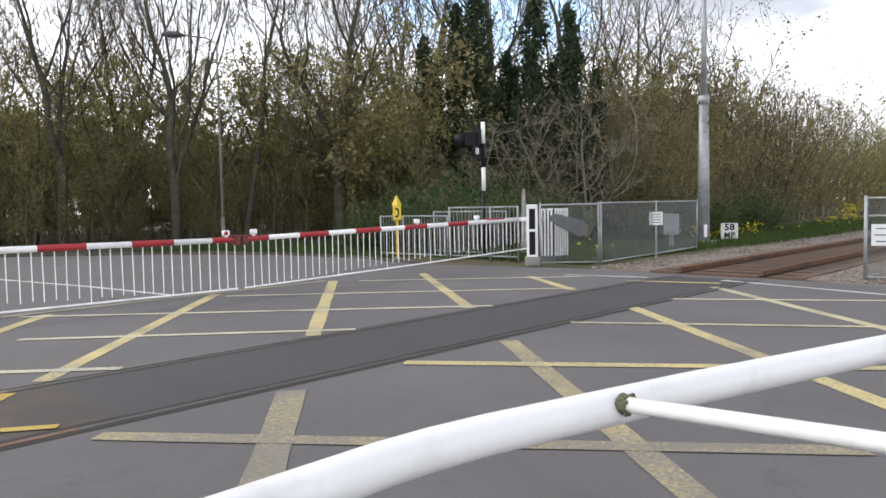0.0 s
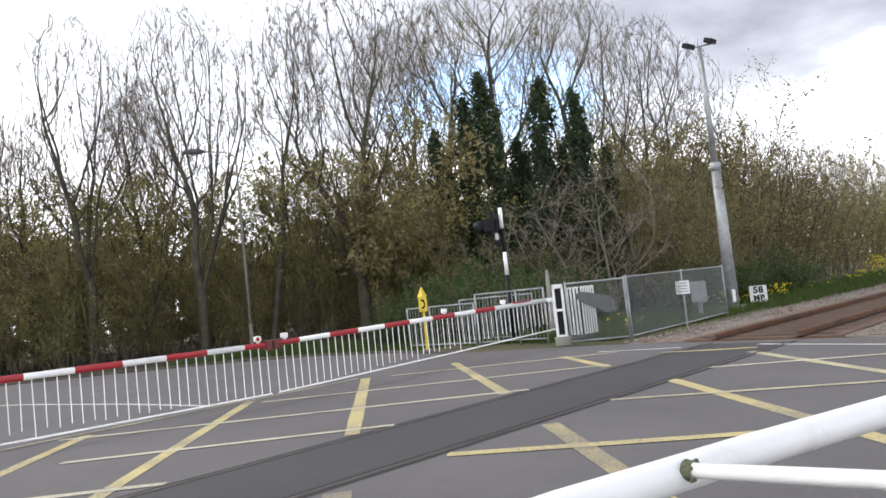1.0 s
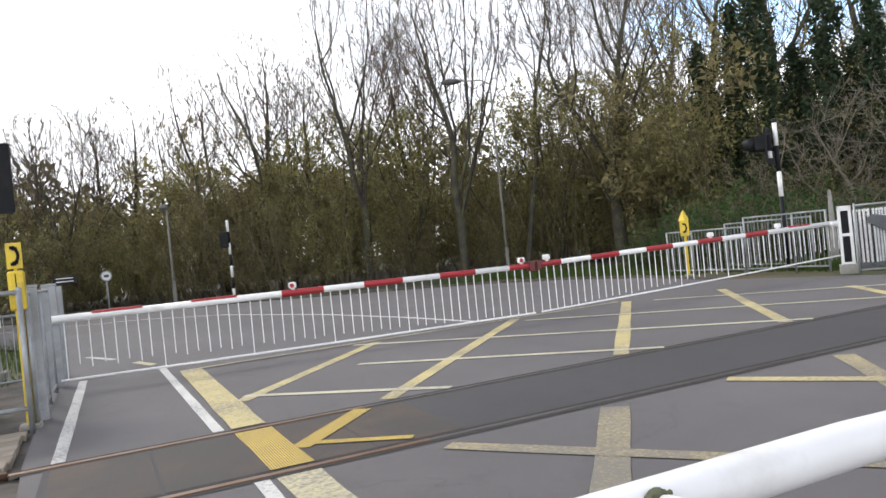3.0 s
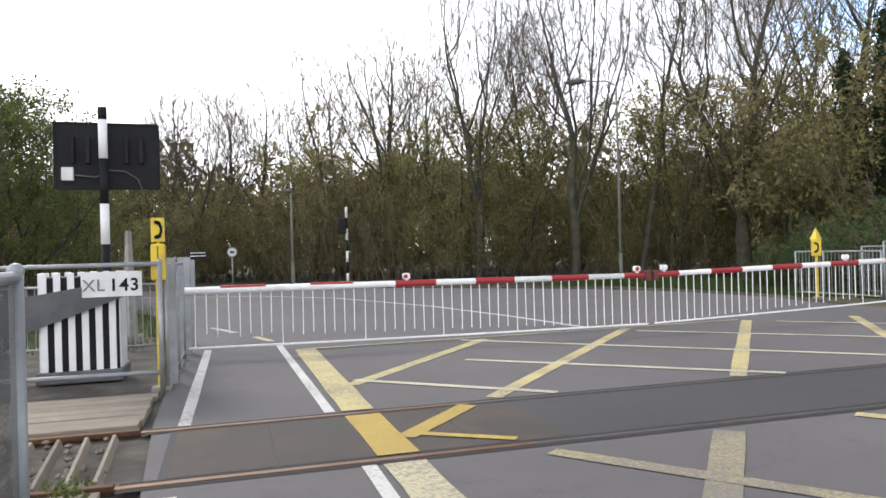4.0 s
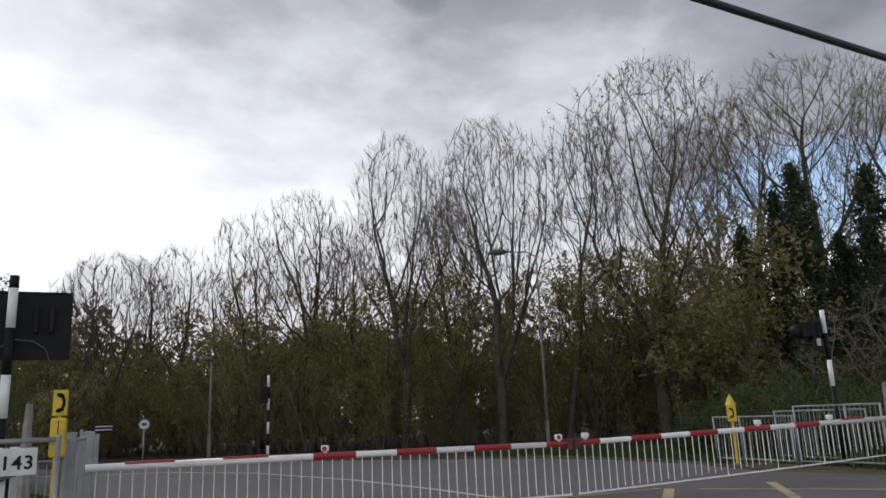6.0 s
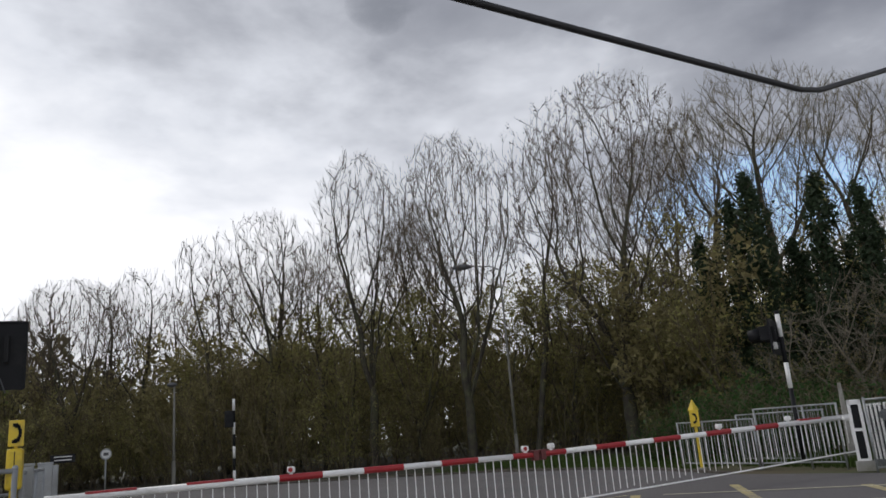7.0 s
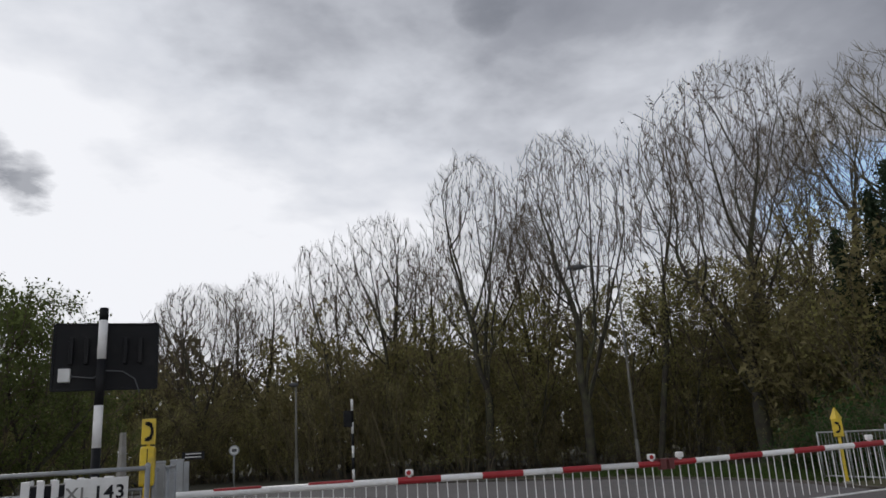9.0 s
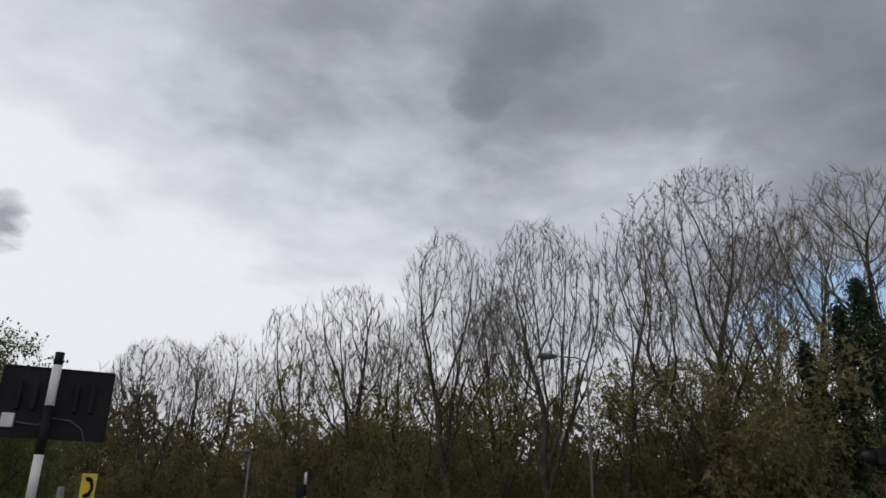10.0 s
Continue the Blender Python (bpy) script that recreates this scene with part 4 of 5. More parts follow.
def street_lamp(x, y, h, arm, turn, label):
    root = thing("street_lamp", (x, y, 0), label, "street lamp", "street lamps", turn)
    part("column", rod(bmesh.new(), (0, 0, -0.05), (0, 0, h), 0.07, 0.036, 12), COLUMN, root, "slim grey column", True)
    part("door", bmb(((0, 0, 0.55), (0.15, 0.15, 1.1), 0.025)), COLUMN, root, "thicker base")
    if arm:
        part("arm", pipe(bmesh.new(), [(0, 0, h - 0.02), (-arm * 0.3, 0, h + 0.2), (-arm, 0, h + 0.26)], 0.03, 8), COLUMN, root, "bracket arm", True)
    bm = bmesh.new()
    bmesh.ops.create_uvsphere(bm, u_segments=14, v_segments=8, radius=0.5, matrix=Matrix.Translation((-arm - 0.3 if arm else -0.1, 0, h + (0.26 if arm else 0.03))) @ Matrix.Diagonal((0.9, 0.34, 0.26, 1) if arm else (0.42, 0.26, 0.2, 1)))
    part("lantern", bm, GREY_DARK, root, "grey lantern", True)
    return root


street_lamp(16.44, 27.7, 8.1, 1.35, -27, "tall grey street lamp with a bracket arm among the trees")
street_lamp(3.46, 33.4, 4.18, 0.0, 0, "short grey street lamp by the far road")


MOSS = material("mossy_rust", (0.13, 0.14, 0.08), 0.95, spread=0.5, scale=60, bump=0.6)

# ---- the near white guard rail and the cable overhead ----
root = thing("guard_rail", (1.87, 1.09, 0), "white tubular steel guard rail close by", "guard rail")
# two straight lengths of tube with a wide bend between them
pts = [(-1.3, 0.0, 0.985), (-0.67, 0.006, 0.985), (-0.27, 0.008, 0.985), (-0.12, 0.01, 0.985), (0.0, 0.001, 0.985), (0.13, -0.02, 0.985), (0.41, -0.087, 0.985), (0.67, -0.147, 0.985), (1.49, -0.372, 0.985), (3.23, -0.84, 0.985)]
part("top_rail", array_mesh("mesh", *tubes([(np.array(pts), np.full(len(pts), 0.039))], 28), WHITE, True), None, root, "thick white top rail")


def rail_strut(x, y, dx):
    """A thin strut square to the top rail, with a mossy weld where they meet."""
    z = 1.0
    st = part("strut", bmr(((x, y, z), (x + dx, y - 1.1, z + 0.12), 0.0165, None, 14)), WHITE, root, "thin white strut", True)
    bm = bmesh.new()
    rod(bm, (x, y + 0.006, z), (x + dx * 0.012, y - 0.014, z), 0.023, 0.019, 14)
    for k in range(26):
        a = 6.283 * k / 26
        r = random.uniform(0.016, 0.023)
        bmesh.ops.create_icosphere(bm, subdivisions=1, radius=random.uniform(0.002, 0.006), matrix=Matrix.Translation((x + r * math.cos(a), y - 0.006 + random.uniform(-0.01, 0.01), z + r * math.sin(a))))
    part("mossy_weld", bm, MOSS, st, "mossy green weld")


rail_strut(0.43, -0.132, -0.26)
rail_strut(-0.56, -0.028, -0.02)
rail_strut(1.9, -0.52, -0.28)
for s, y in ((-1.3, 0.0), (3.23, -0.84)):
    part("leg", rod(bmesh.new(), (s, y, -0.05), (s, y, 0.985), 0.039, n=16), WHITE, root, "white leg", True)
    part("leg_cap", bmesh_cap(Vector((s, y, 0)), 0.985, 0.036), WHITE, root, "", True)
part("back_rail", rod(bmesh.new(), (0.1, -1.2, 1.12), (3.0, -1.95, 1.12), 0.03, n=14), WHITE, root, "white back rail", True)

root = thing("slack_cable", (1.2, 0.57, 1.84), "black sheathed cable slung from the lamp column", "cable")
pts = [(-4.02, 4.17, 2.5), (-3.75, 2.6, 2.2), (-3.1, 1.1, 1.5), (-2.2, 0.1, 0.75), (-1.4, -0.16, 0.26), (-0.8, -0.09, 0.05), (-0.4, -0.043, 0.0), (0.0, 0.0, 0.0), (0.2, 0.0215, 0.0), (0.344, 0.037, 0.0), (0.393, 0.042, 0.008), (0.443, 0.048, 0.026), (0.642, 0.069, 0.097), (0.94, 0.101, 0.21), (1.338, 0.144, 0.37), (1.934, 0.208, 0.65), (2.73, 0.294, 1.05)]
part("sheath", array_mesh("mesh", *tubes([(np.array(pts), np.full(len(pts), 0.0042))], 10), CABLE, True), None, root, "black rubber sheath")

# lamp on a column left of the crossing, its dark underside over the road
root = thing("crossing_lamp", (-2.9, 4.74, 0), "lamp with a flat dark head on a grey column", "street lamp")
part("column", rod(bmesh.new(), (0, 0, -0.05), (0, 0, 4.53), 0.07, 0.05, 12), STEEL, root, "grey column", True)
part("arm", pipe(bmesh.new(), [(0, 0, 4.45), (0.9, 0.25, 4.53), (1.5, 0.42, 4.45)], 0.025, 8), STEEL, root, "bracket arm", True)
turn = Matrix.Rotation(radians(15), 4, "Z") @ Matrix.Rotation(radians(-8), 4, "Y")
head = part("head", bmb(((1.72, 0.48, 4.53), (0.5, 0.3, 0.09), 0.03, turn)), STEEL, root, "grey lamp head")
part("glass", bmb(((1.74, 0.485, 4.43), (0.46, 0.27, 0.05), 0.01, turn)), BLACK, head, "dark underside")

# ---- timber decks and cattle guards left of the road ----
def deck(y0, y1, x0, x1, n, label):
    root = thing("timber_deck", ((x0 + x1) / 2, (y0 + y1) / 2, 0), label, "timber deck", "timber decks")
    w = (y1 - y0) / n
    for i in range(n):
        bm = box(bmesh.new(), (0, y0 - (y0 + y1) / 2 + w * (i + 0.5), 0.0 + random.uniform(-0.006, 0.006)), (x1 - x0 + random.uniform(-0.05, 0.05), w - 0.022, 0.07), 0.008)
        part("plank", bm, TIMBER, root)
    return root


deck(6.86, 8.45, -4.6, -0.14, 7, "weathered timber deck beside the far rail")
deck(3.75, 5.08, -4.6, -0.18, 6, "weathered timber deck beside the near rail")
bm = bmesh.new()
v = [(-0.05, -0.07), (0.05, -0.07), (0.012, 0.03), (-0.012, 0.03)]
ends = [[bm.verts.new((x, s * 0.66, z)) for x, z in v] for s in (-1, 1)]
bm.faces.new(ends[0])
bm.faces.new(ends[1][::-1])
for k in range(4):
    bm.faces.new((ends[0][k], ends[1][k], ends[1][(k + 1) % 4], ends[0][(k + 1) % 4]))
bmesh.ops.recalc_face_normals(bm, faces=bm.faces)
bar_mesh = mesh_of(bm, TIMBER)
root = thing("cattle_guard", (-2.2, (NEAR_RAIL + FAR_RAIL) / 2, 0), "cattle guard of sharp-edged timber bars between the rails", "cattle guard")
for i in range(22):
    ob = part("bar", bar_mesh, None, root)
    ob.location, ob.rotation_euler = (1.92 - 0.19 * i + random.uniform(-0.01, 0.01), 0, 0.0), (0, 0, radians(random.uniform(-2, 2) + 4))


# ---- trees and undergrowth ----
from mathutils.kdtree import KDTree
SEEDS = material("dark_brown_seed_clusters", (0.07, 0.05, 0.035), 0.9, spread=0.3, scale=3)


def curve_from(rng, start, way, length, n, rise, wobble):
    pts, p, d = [start], np.array(start, float), np.array(way, float)
    for _ in range(n):
        d = d + np.array([0, 0, rise]) + rng.normal(0, wobble, 3)
        d /= np.linalg.norm(d)
        p = p + d * length / n
        pts.append(p)
    return np.array(pts)


def turned(rng, d, angle):
    """A direction at that angle from d, on a random side."""
    d = d / (np.linalg.norm(d) + 1e-9)
    s = np.cross(d, rng.normal(0, 1, 3))
    s /= np.linalg.norm(s) + 1e-9
    return d * math.cos(angle) + s * math.sin(angle)


def grow(seed, h, wide, low=0.3, fork=0.24, stems=1, lean=(0.0, 0.0), n=850, step=0.33, rise=0.2, waist=0.56, r0=0.26, tip=0.0075, twig=0.6, shift=(0.0, 0.0), limbs=4, spread=0.5, limb=0.16, droop=0.12, fan=0.42):
    """A crown that grows into its own space: branches reach for free points inside a lumpy dome of half-width `wide`, from `low` times the height to the top. Gives limbs, twigs and twig tips."""
    rng = np.random.default_rng(seed)
    u = rng.uniform(0, 1, n) ** 0.85
    q = rng.uniform(0, 6.283, n)
    f = np.where(u < waist, 0.32 + 0.68 * np.sin(np.clip(u / waist, 0, 1) * 1.571), np.sqrt(np.clip(1 - ((u - waist) / (1 - waist)) ** 3.0, 0.0, 1)))
    ph = rng.uniform(0, 6.283, 4)
    lump = 1 + 0.16 * np.sin(2 * q + ph[0] + 2 * u) + 0.13 * np.sin(5 * q + ph[1] - 5 * u) + 0.1 * np.sin(9 * u + ph[2])
    rad = wide * f * lump * np.sqrt(rng.uniform(0.04, 1, n))
    top = h * (1 - 0.06 * (1.2 + np.sin(3 * q + ph[3])) * (rad / wide) ** 1.5)
    zz = low * h + (top - low * h) * u
    goal = np.stack([rad * np.cos(q) + (lean[0] * zz) + shift[0], rad * np.sin(q) + lean[1] * zz + shift[1], zz], 1)
    pos, up_of, way, kids = [], [], [], []

    def add(p, parent, d):
        pos.append(np.array(p, float))
        up_of.append(parent)
        way.append(d)
        kids.append(0)
        if parent >= 0:
            kids[parent] += 1
        return len(pos) - 1

    base = add((0, 0, -0.1), -1, np.array([0, 0, 1.0]))
    heads = []
    for k in range(stems):
        a = 6.283 * k / stems + rng.uniform(-0.5, 0.5)
        out = 0.0 if stems == 1 else rng.uniform(0.08, 0.2)
        d = np.array([math.cos(a) * out + lean[0], math.sin(a) * out + lean[1], 1.0])
        last = base
        for i in range(max(2, int(fork * h * rng.uniform(0.85, 1.1) / step))):
            d = d + rng.normal(0, 0.028, 3)
            d /= np.linalg.norm(d)
            last = add(pos[last] + d * step, last, d)
        heads.append((last, d))
    # the trunk divides into limbs that lean out and then turn up
    for last, d in heads:
        for k in range(limbs):
            q0 = 6.283 * k / limbs + rng.uniform(-0.5, 0.5)
            a = spread * rng.uniform(0.55, 1.15) * (0.25 if k == 0 else 1.0)
            v = np.array([math.cos(q0) * math.sin(a), math.sin(q0) * math.sin(a), math.cos(a)]) + 0.3 * d
            at_node = last
            for i in range(int(rng.integers(0, 4))):
                at_node = up_of[at_node] if up_of[at_node] > 1 else at_node
            for i in range(int(limb * h / step * rng.uniform(0.7, 1.2))):
                v = v + np.array([0, 0, 0.07]) + rng.normal(0, 0.09, 3)
                v /= np.linalg.norm(v)
                at_node = add(pos[at_node] + v * step, at_node, v)
    alive = [Vector(g) for g in goal]
    for _ in range(70):
        kd = KDTree(len(pos))
        for i, p in enumerate(pos):
            kd.insert(p, i)
        kd.balance()
        pull, rest = {}, []
        for g in alive:
            co, i, dist = kd.find(g)
            if dist < step * 1.1:
                continue
            rest.append(g)
            v = np.array(g) - pos[i]
            if kids[i] < 4 and v[2] > -0.25 * dist:
                pull[i] = pull.get(i, 0) + v / dist
        alive = rest
        if not alive or not pull:
            break
        for i, v in pull.items():
            m = np.linalg.norm(v)
            if m < 1e-6:
                continue
            off = pos[i][:2] - np.array(lean) * pos[i][2] - np.array(shift)
            off = fan * off / (np.linalg.norm(off) + 0.4)
            d = v / m + 0.55 * way[i] + np.array([off[0], off[1], rise]) + rng.normal(0, 0.13, 3)
            d[2] = max(d[2], droop * np.linalg.norm(d))
            d /= np.linalg.norm(d)
            add(pos[i] + d * step, i, d)
    count = len(pos)
    # thickness: each branch carries what grows from it
    ends = sum(1 for k in kids if k == 0)
    power = math.log(max(ends / stems, 2)) / math.log(r0 / tip)
    load = np.zeros(count)
    for i in range(count - 1, -1, -1):
        if load[i] == 0:
            load[i] = tip ** power
        if up_of[i] >= 0:
            load[up_of[i]] += load[i]
    r = load ** (1 / power)
    r[base] = r0 * 1.35
    child = [[] for _ in range(count)]
    for i in range(1, count):
        child[up_of[i]].append(i)
    P = np.array(pos)
    for _ in range(2):
        Q = P.copy()
        for i in range(1, count):
            if child[i]:
                c = max(child[i], key=lambda k: r[k])
                Q[i] = 0.5 * P[i] + 0.25 * (P[up_of[i]] + P[c])
        P = Q
    big, small, tips = [], [], []
    starts = [(base, c) for c in child[base]]
    while starts:
        parent, i = starts.pop()
        line, rr = [P[parent]], [min(r[parent], r[i] * 1.15)]
        while True:
            line.append(P[i])
            rr.append(r[i])
            if not child[i]:
                break
            c = max(child[i], key=lambda k: r[k])
            starts += [(i, k) for k in child[i] if k != c]
            i = c
        (big if rr[1] > 0.03 else small).append((np.array(line), np.array(rr)))
    # fine upswept twigs on the thin outer wood
    for i in range(1, count):
        if r[i] > tip * 2.1:
            continue
        for _ in range(4 if not child[i] else int(rng.uniform() < 0.85)):
            d = turned(rng, way[i], rng.uniform(0.25, 0.85)) + np.array([0, 0, 0.32 if droop < 0 else 0.5])
            tw = curve_from(rng, P[i], d / np.linalg.norm(d), twig * rng.uniform(0.5, 1.25), 2, 0.12, 0.12)
            small.append((tw, np.array([1.05, 0.95, 0.7]) * tip))
            tips += [tw[1], tw[2]]
    return big, small, np.array(tips)


def leaf_quads(rng, points, size, spread):
    """Small folded leaves scattered about points, each a quad."""
    n = len(points)
    c = points + rng.normal(0, spread, (n, 3))
    a = rng.normal(0, 1, (n, 3))
    a /= np.linalg.norm(a, axis=1)[:, None]
    b = np.cross(a, rng.normal(0, 1, (n, 3)))
    b /= np.linalg.norm(b, axis=1)[:, None] + 1e-9
    s = size * rng.uniform(0.6, 1.3, (n, 1))
    quad = np.stack([c - a * s, c + b * s * 0.55, c + a * s, c - b * s * 0.55], 1)
    return quad.reshape(-1, 3), np.arange(n * 4).reshape(n, 4)


def leaf_tris(rng, points, size, spread):
    """Very small leaves, one triangle each."""
    n = len(points)
    c = points + rng.normal(0, spread, (n, 3))
    s = size * rng.uniform(0.6, 1.4, (n, 1))
    tri = np.stack([c + rng.normal(0, 0.62, (n, 3)) * s for _ in range(3)], 1)
    return tri.reshape(-1, 3), np.arange(n * 3).reshape(n, 3)


def make_tree(name, seed, h, wide, label, leaves=None, leaf_n=0, leaf_size=0.06, bark=None, twig_mat=None, seeds=0, category="tree", group="bare trees", **kw):
    rng = np.random.default_rng(seed + 500)
    big, small, tips = grow(seed, h, wide, **kw)
    root = thing(name, (0, 0, 0), label, category, group)
    part("trunk", array_mesh("mesh", *tubes(big, 6), bark or BARK, True), None, root, "trunk and limbs")
    part("crown", array_mesh("mesh", *tubes(small, 3), twig_mat or TWIG), None, root, "fine bare twigs" if leaves is None else "fine twigs")
    if leaves is not None:
        pick = tips[rng.integers(0, len(tips), leaf_n)]
        part("foliage", array_mesh("mesh", *leaf_quads(rng, pick, leaf_size, 0.13), leaves), None, root, "young leaves")
    if seeds:
        high = tips[tips[:, 2] > 0.62 * h]
        pick = np.repeat(high[rng.integers(0, len(high), seeds)], 5, axis=0)
        part("seed_mass", array_mesh("mesh", *leaf_tris(rng, pick, 0.05, 0.045), SEEDS), None, root, "dark hanging seed clusters")
    return root


def make_bush(seed, h, w, leaf, leaf_n, label, stems=24, leaf_size=0.047, group="undergrowth bushes"):
    rng = np.random.default_rng(seed)
    lines, pts = [], []
    for k in range(stems):
        q, rr = rng.uniform(0, 6.283), w * 0.35 * math.sqrt(rng.uniform(0, 1))
        s = np.array([math.cos(q) * rr, math.sin(q) * rr, -0.05])
        out = rng.uniform(0.05, 0.62)
        d = np.array([math.cos(q) * out, math.sin(q) * out, 1.0])
        L = h * rng.uniform(0.5, 1.02)
        st = curve_from(rng, s, d, L, 6, 0.02, 0.1)
        lines.append((st, np.linspace(rng.uniform(0.012, 0.035), 0.007, 7)))
        for _ in range(8):
            f = rng.uniform(0.1, 1.0)
            i = min(5, int(f * 6))
            p = st[i] + (st[i + 1] - st[i]) * (f * 6 - i)
            br = curve_from(rng, p, turned(rng, st[i + 1] - st[i], rng.uniform(0.4, 1.1)), h * rng.uniform(0.1, 0.26), 2, 0.06, 0.16)
            lines.append((br, np.linspace(0.009, 0.005, 3)))
            pts.append(br)
            for _ in range(2):
                j = int(rng.integers(0, 2))
                tw = curve_from(rng, br[j + 1], turned(rng, br[j + 1] - br[j], rng.uniform(0.3, 1.0)), rng.uniform(0.25, 0.75), 1, 0.06, 0.16)
                lines.append((tw, np.array([0.0065, 0.0045])))
                pts.append(tw)
    pts = np.concatenate(pts)
    root = thing("bush", (0, 0, 0), label, "bush", group)
    part("branchwork", array_mesh("mesh", *tubes(lines, 3), STEM), None, root, "brown stems and twigs")
    pick = pts[rng.integers(0, len(pts), leaf_n)]
    part("foliage", array_mesh("mesh", *leaf_tris(rng, pick, leaf_size, 0.13), leaf), None, root, "small young leaves")
    return root


def make_ivy(seed, h, w, lean=0.0):
    rng = np.random.default_rng(seed)
    root = thing("ivy_tree", (0, 0, 0), "tree trunk wrapped in dark green ivy", "tree", "ivy-clad trees")
    tr = curve_from(rng, (0, 0, -0.1), (lean, 0, 1), h * 1.02, 8, 0.03, 0.012)
    part("trunk", array_mesh("mesh", *tubes([(tr, np.linspace(0.2, 0.04, 9))], 8), BARK, True), None, root)
    # ragged tufts of leaves up the trunk, wide below and thin at the top
    n = 330
    f = rng.uniform(0, 1, n) ** 1.05
    q = rng.uniform(0, 6.283, n)
    waves = 1 + 0.3 * np.sin(f * 17 + seed) + 0.25 * np.sin(f * 41 + 2 * seed)
    rad = w * waves * (0.3 + 0.6 * (1 - f) ** 0.7) * np.clip((1.06 - f) * 5, 0.15, 1) * np.sqrt(rng.uniform(0.1, 1.3, n))
    z = f * h
    axis = np.stack([np.interp(z, tr[:, 2], tr[:, k]) for k in (0, 1)], 1)
    mid = np.stack([axis[:, 0] + rad * np.cos(q), axis[:, 1] + rad * np.sin(q), z], 1)
    pts = np.repeat(mid, 30, axis=0)
    size = np.repeat(rng.uniform(0.1, 0.3, n) * (1.1 - 0.6 * f), 30)[:, None]
    pts = pts + rng.normal(0, 1, pts.shape) * size * np.array([1, 1, 1.15])
    pts[:, 2] = np.minimum(np.abs(pts[:, 2]), h * 1.03)
    part("ivy", array_mesh("mesh", *leaf_quads(rng, pts, 0.085, 0.03), IVY), None, root, "dense dark ivy leaves")
    # a few bare shoots stick out of the ivy
    shoots = []
    for _ in range(26):
        i = int(rng.integers(0, n))
        d = np.array([math.cos(q[i]), math.sin(q[i]), rng.uniform(0.2, 1.2)])
        shoots.append((curve_from(rng, mid[i], d / np.linalg.norm(d), rng.uniform(0.5, 1.4), 3, 0.1, 0.2), np.linspace(0.014, 0.005, 4)))
    tagged(part("shoot_growth", array_mesh("mesh", *tubes(shoots, 3), TWIG), None, root), "thin bare shoots", "", "", "stuff")
    return root


EYE = (0.62, 0.2)


def at(az, dist):
    a = radians(az)
    return EYE[0] + dist * math.sin(a), EYE[1] + dist * math.cos(a)


def plant(ob, used, az, dist, size=1.0, turn=0.0, z=0.0):
    """The first call moves the model itself; later ones copy it."""
    x, y = at(az, dist)
    m = pose(x, y, z, 0, 0, turn)
    if ob in used:
        ob = copy_thing(ob, m)
    else:
        used.add(ob)
        ob.matrix_world = m
    ob.scale = (size, size, size)
    return ob


used = set()
LBL = "tall bare spring tree with fine upright twigs"
T_BIG = make_tree("bare_tree", 11, 16.6, 4.3, "big many-limbed bare tree at the edge of the wood", seeds=500, low=0.2, fork=0.18, r0=0.31, n=3700, rise=0.16, waist=0.6, limbs=7, spread=0.5, limb=0.3)
T_A = make_tree("bare_tree", 12, 15.0, 3.2, LBL, low=0.34, fork=0.22, r0=0.21, tip=0.0085, n=3900, rise=0.12, limbs=5, limb=0.2)
T_B = make_tree("bare_tree", 23, 14.9, 2.8, LBL, low=0.36, fork=0.25, r0=0.19, tip=0.0085, n=3500, rise=0.14, waist=0.5, limbs=4, spread=0.42)
T_C = make_tree("bare_tree", 14, 13.2, 2.5, "slender bare tree with several upright stems", low=0.34, fork=0.3, stems=3, r0=0.14, tip=0.009, n=3000, rise=0.25, limbs=2, spread=0.35, limb=0.2)
T_E = make_tree("bare_tree", 16, 11.9, 1.5, "thin leaning bare tree", low=0.36, fork=0.4, lean=(-0.13, 0.0), r0=0.11, tip=0.009, n=1400, rise=0.12, limbs=3, spread=0.4)
T_D = make_tree("bare_tree", 15, 11.0, 3.0, "bare tree with a broad twiggy crown", low=0.2, fork=0.16, stems=2, r0=0.15, tip=0.009, n=3000, rise=0.08, limbs=3, spread=0.6, limb=0.24)
T_F = make_tree("bare_tree", 19, 11.3, 1.9, "small bare tree with a narrow rounded crown", low=0.36, fork=0.34, r0=0.15, tip=0.009, n=1700, rise=0.12)
T_G = make_tree("bare_tree", 21, 18.0, 5.0, "tall bare tree with a wide domed crown", twig_mat=TWIG_BUDS, low=0.36, fork=0.24, stems=2, r0=0.24, tip=0.008, n=2700, rise=0.2, waist=0.62, limbs=3, spread=0.5, limb=0.26)
T_H = make_tree("bare_tree", 22, 14.2, 4.0, "bare tree with arching outer limbs", low=0.25, fork=0.2, stems=2, r0=0.18, n=2800, rise=0.02, limbs=3, spread=0.7, limb=0.25)
T_L = make_tree("leafy_tree", 17, 6.2, 2.3, "small tree in fresh green leaf", LEAF_GREEN, 11000, 0.058, group="leafy trees", low=0.1, fork=0.08, stems=3, r0=0.09, n=600, rise=0.1, limbs=2)

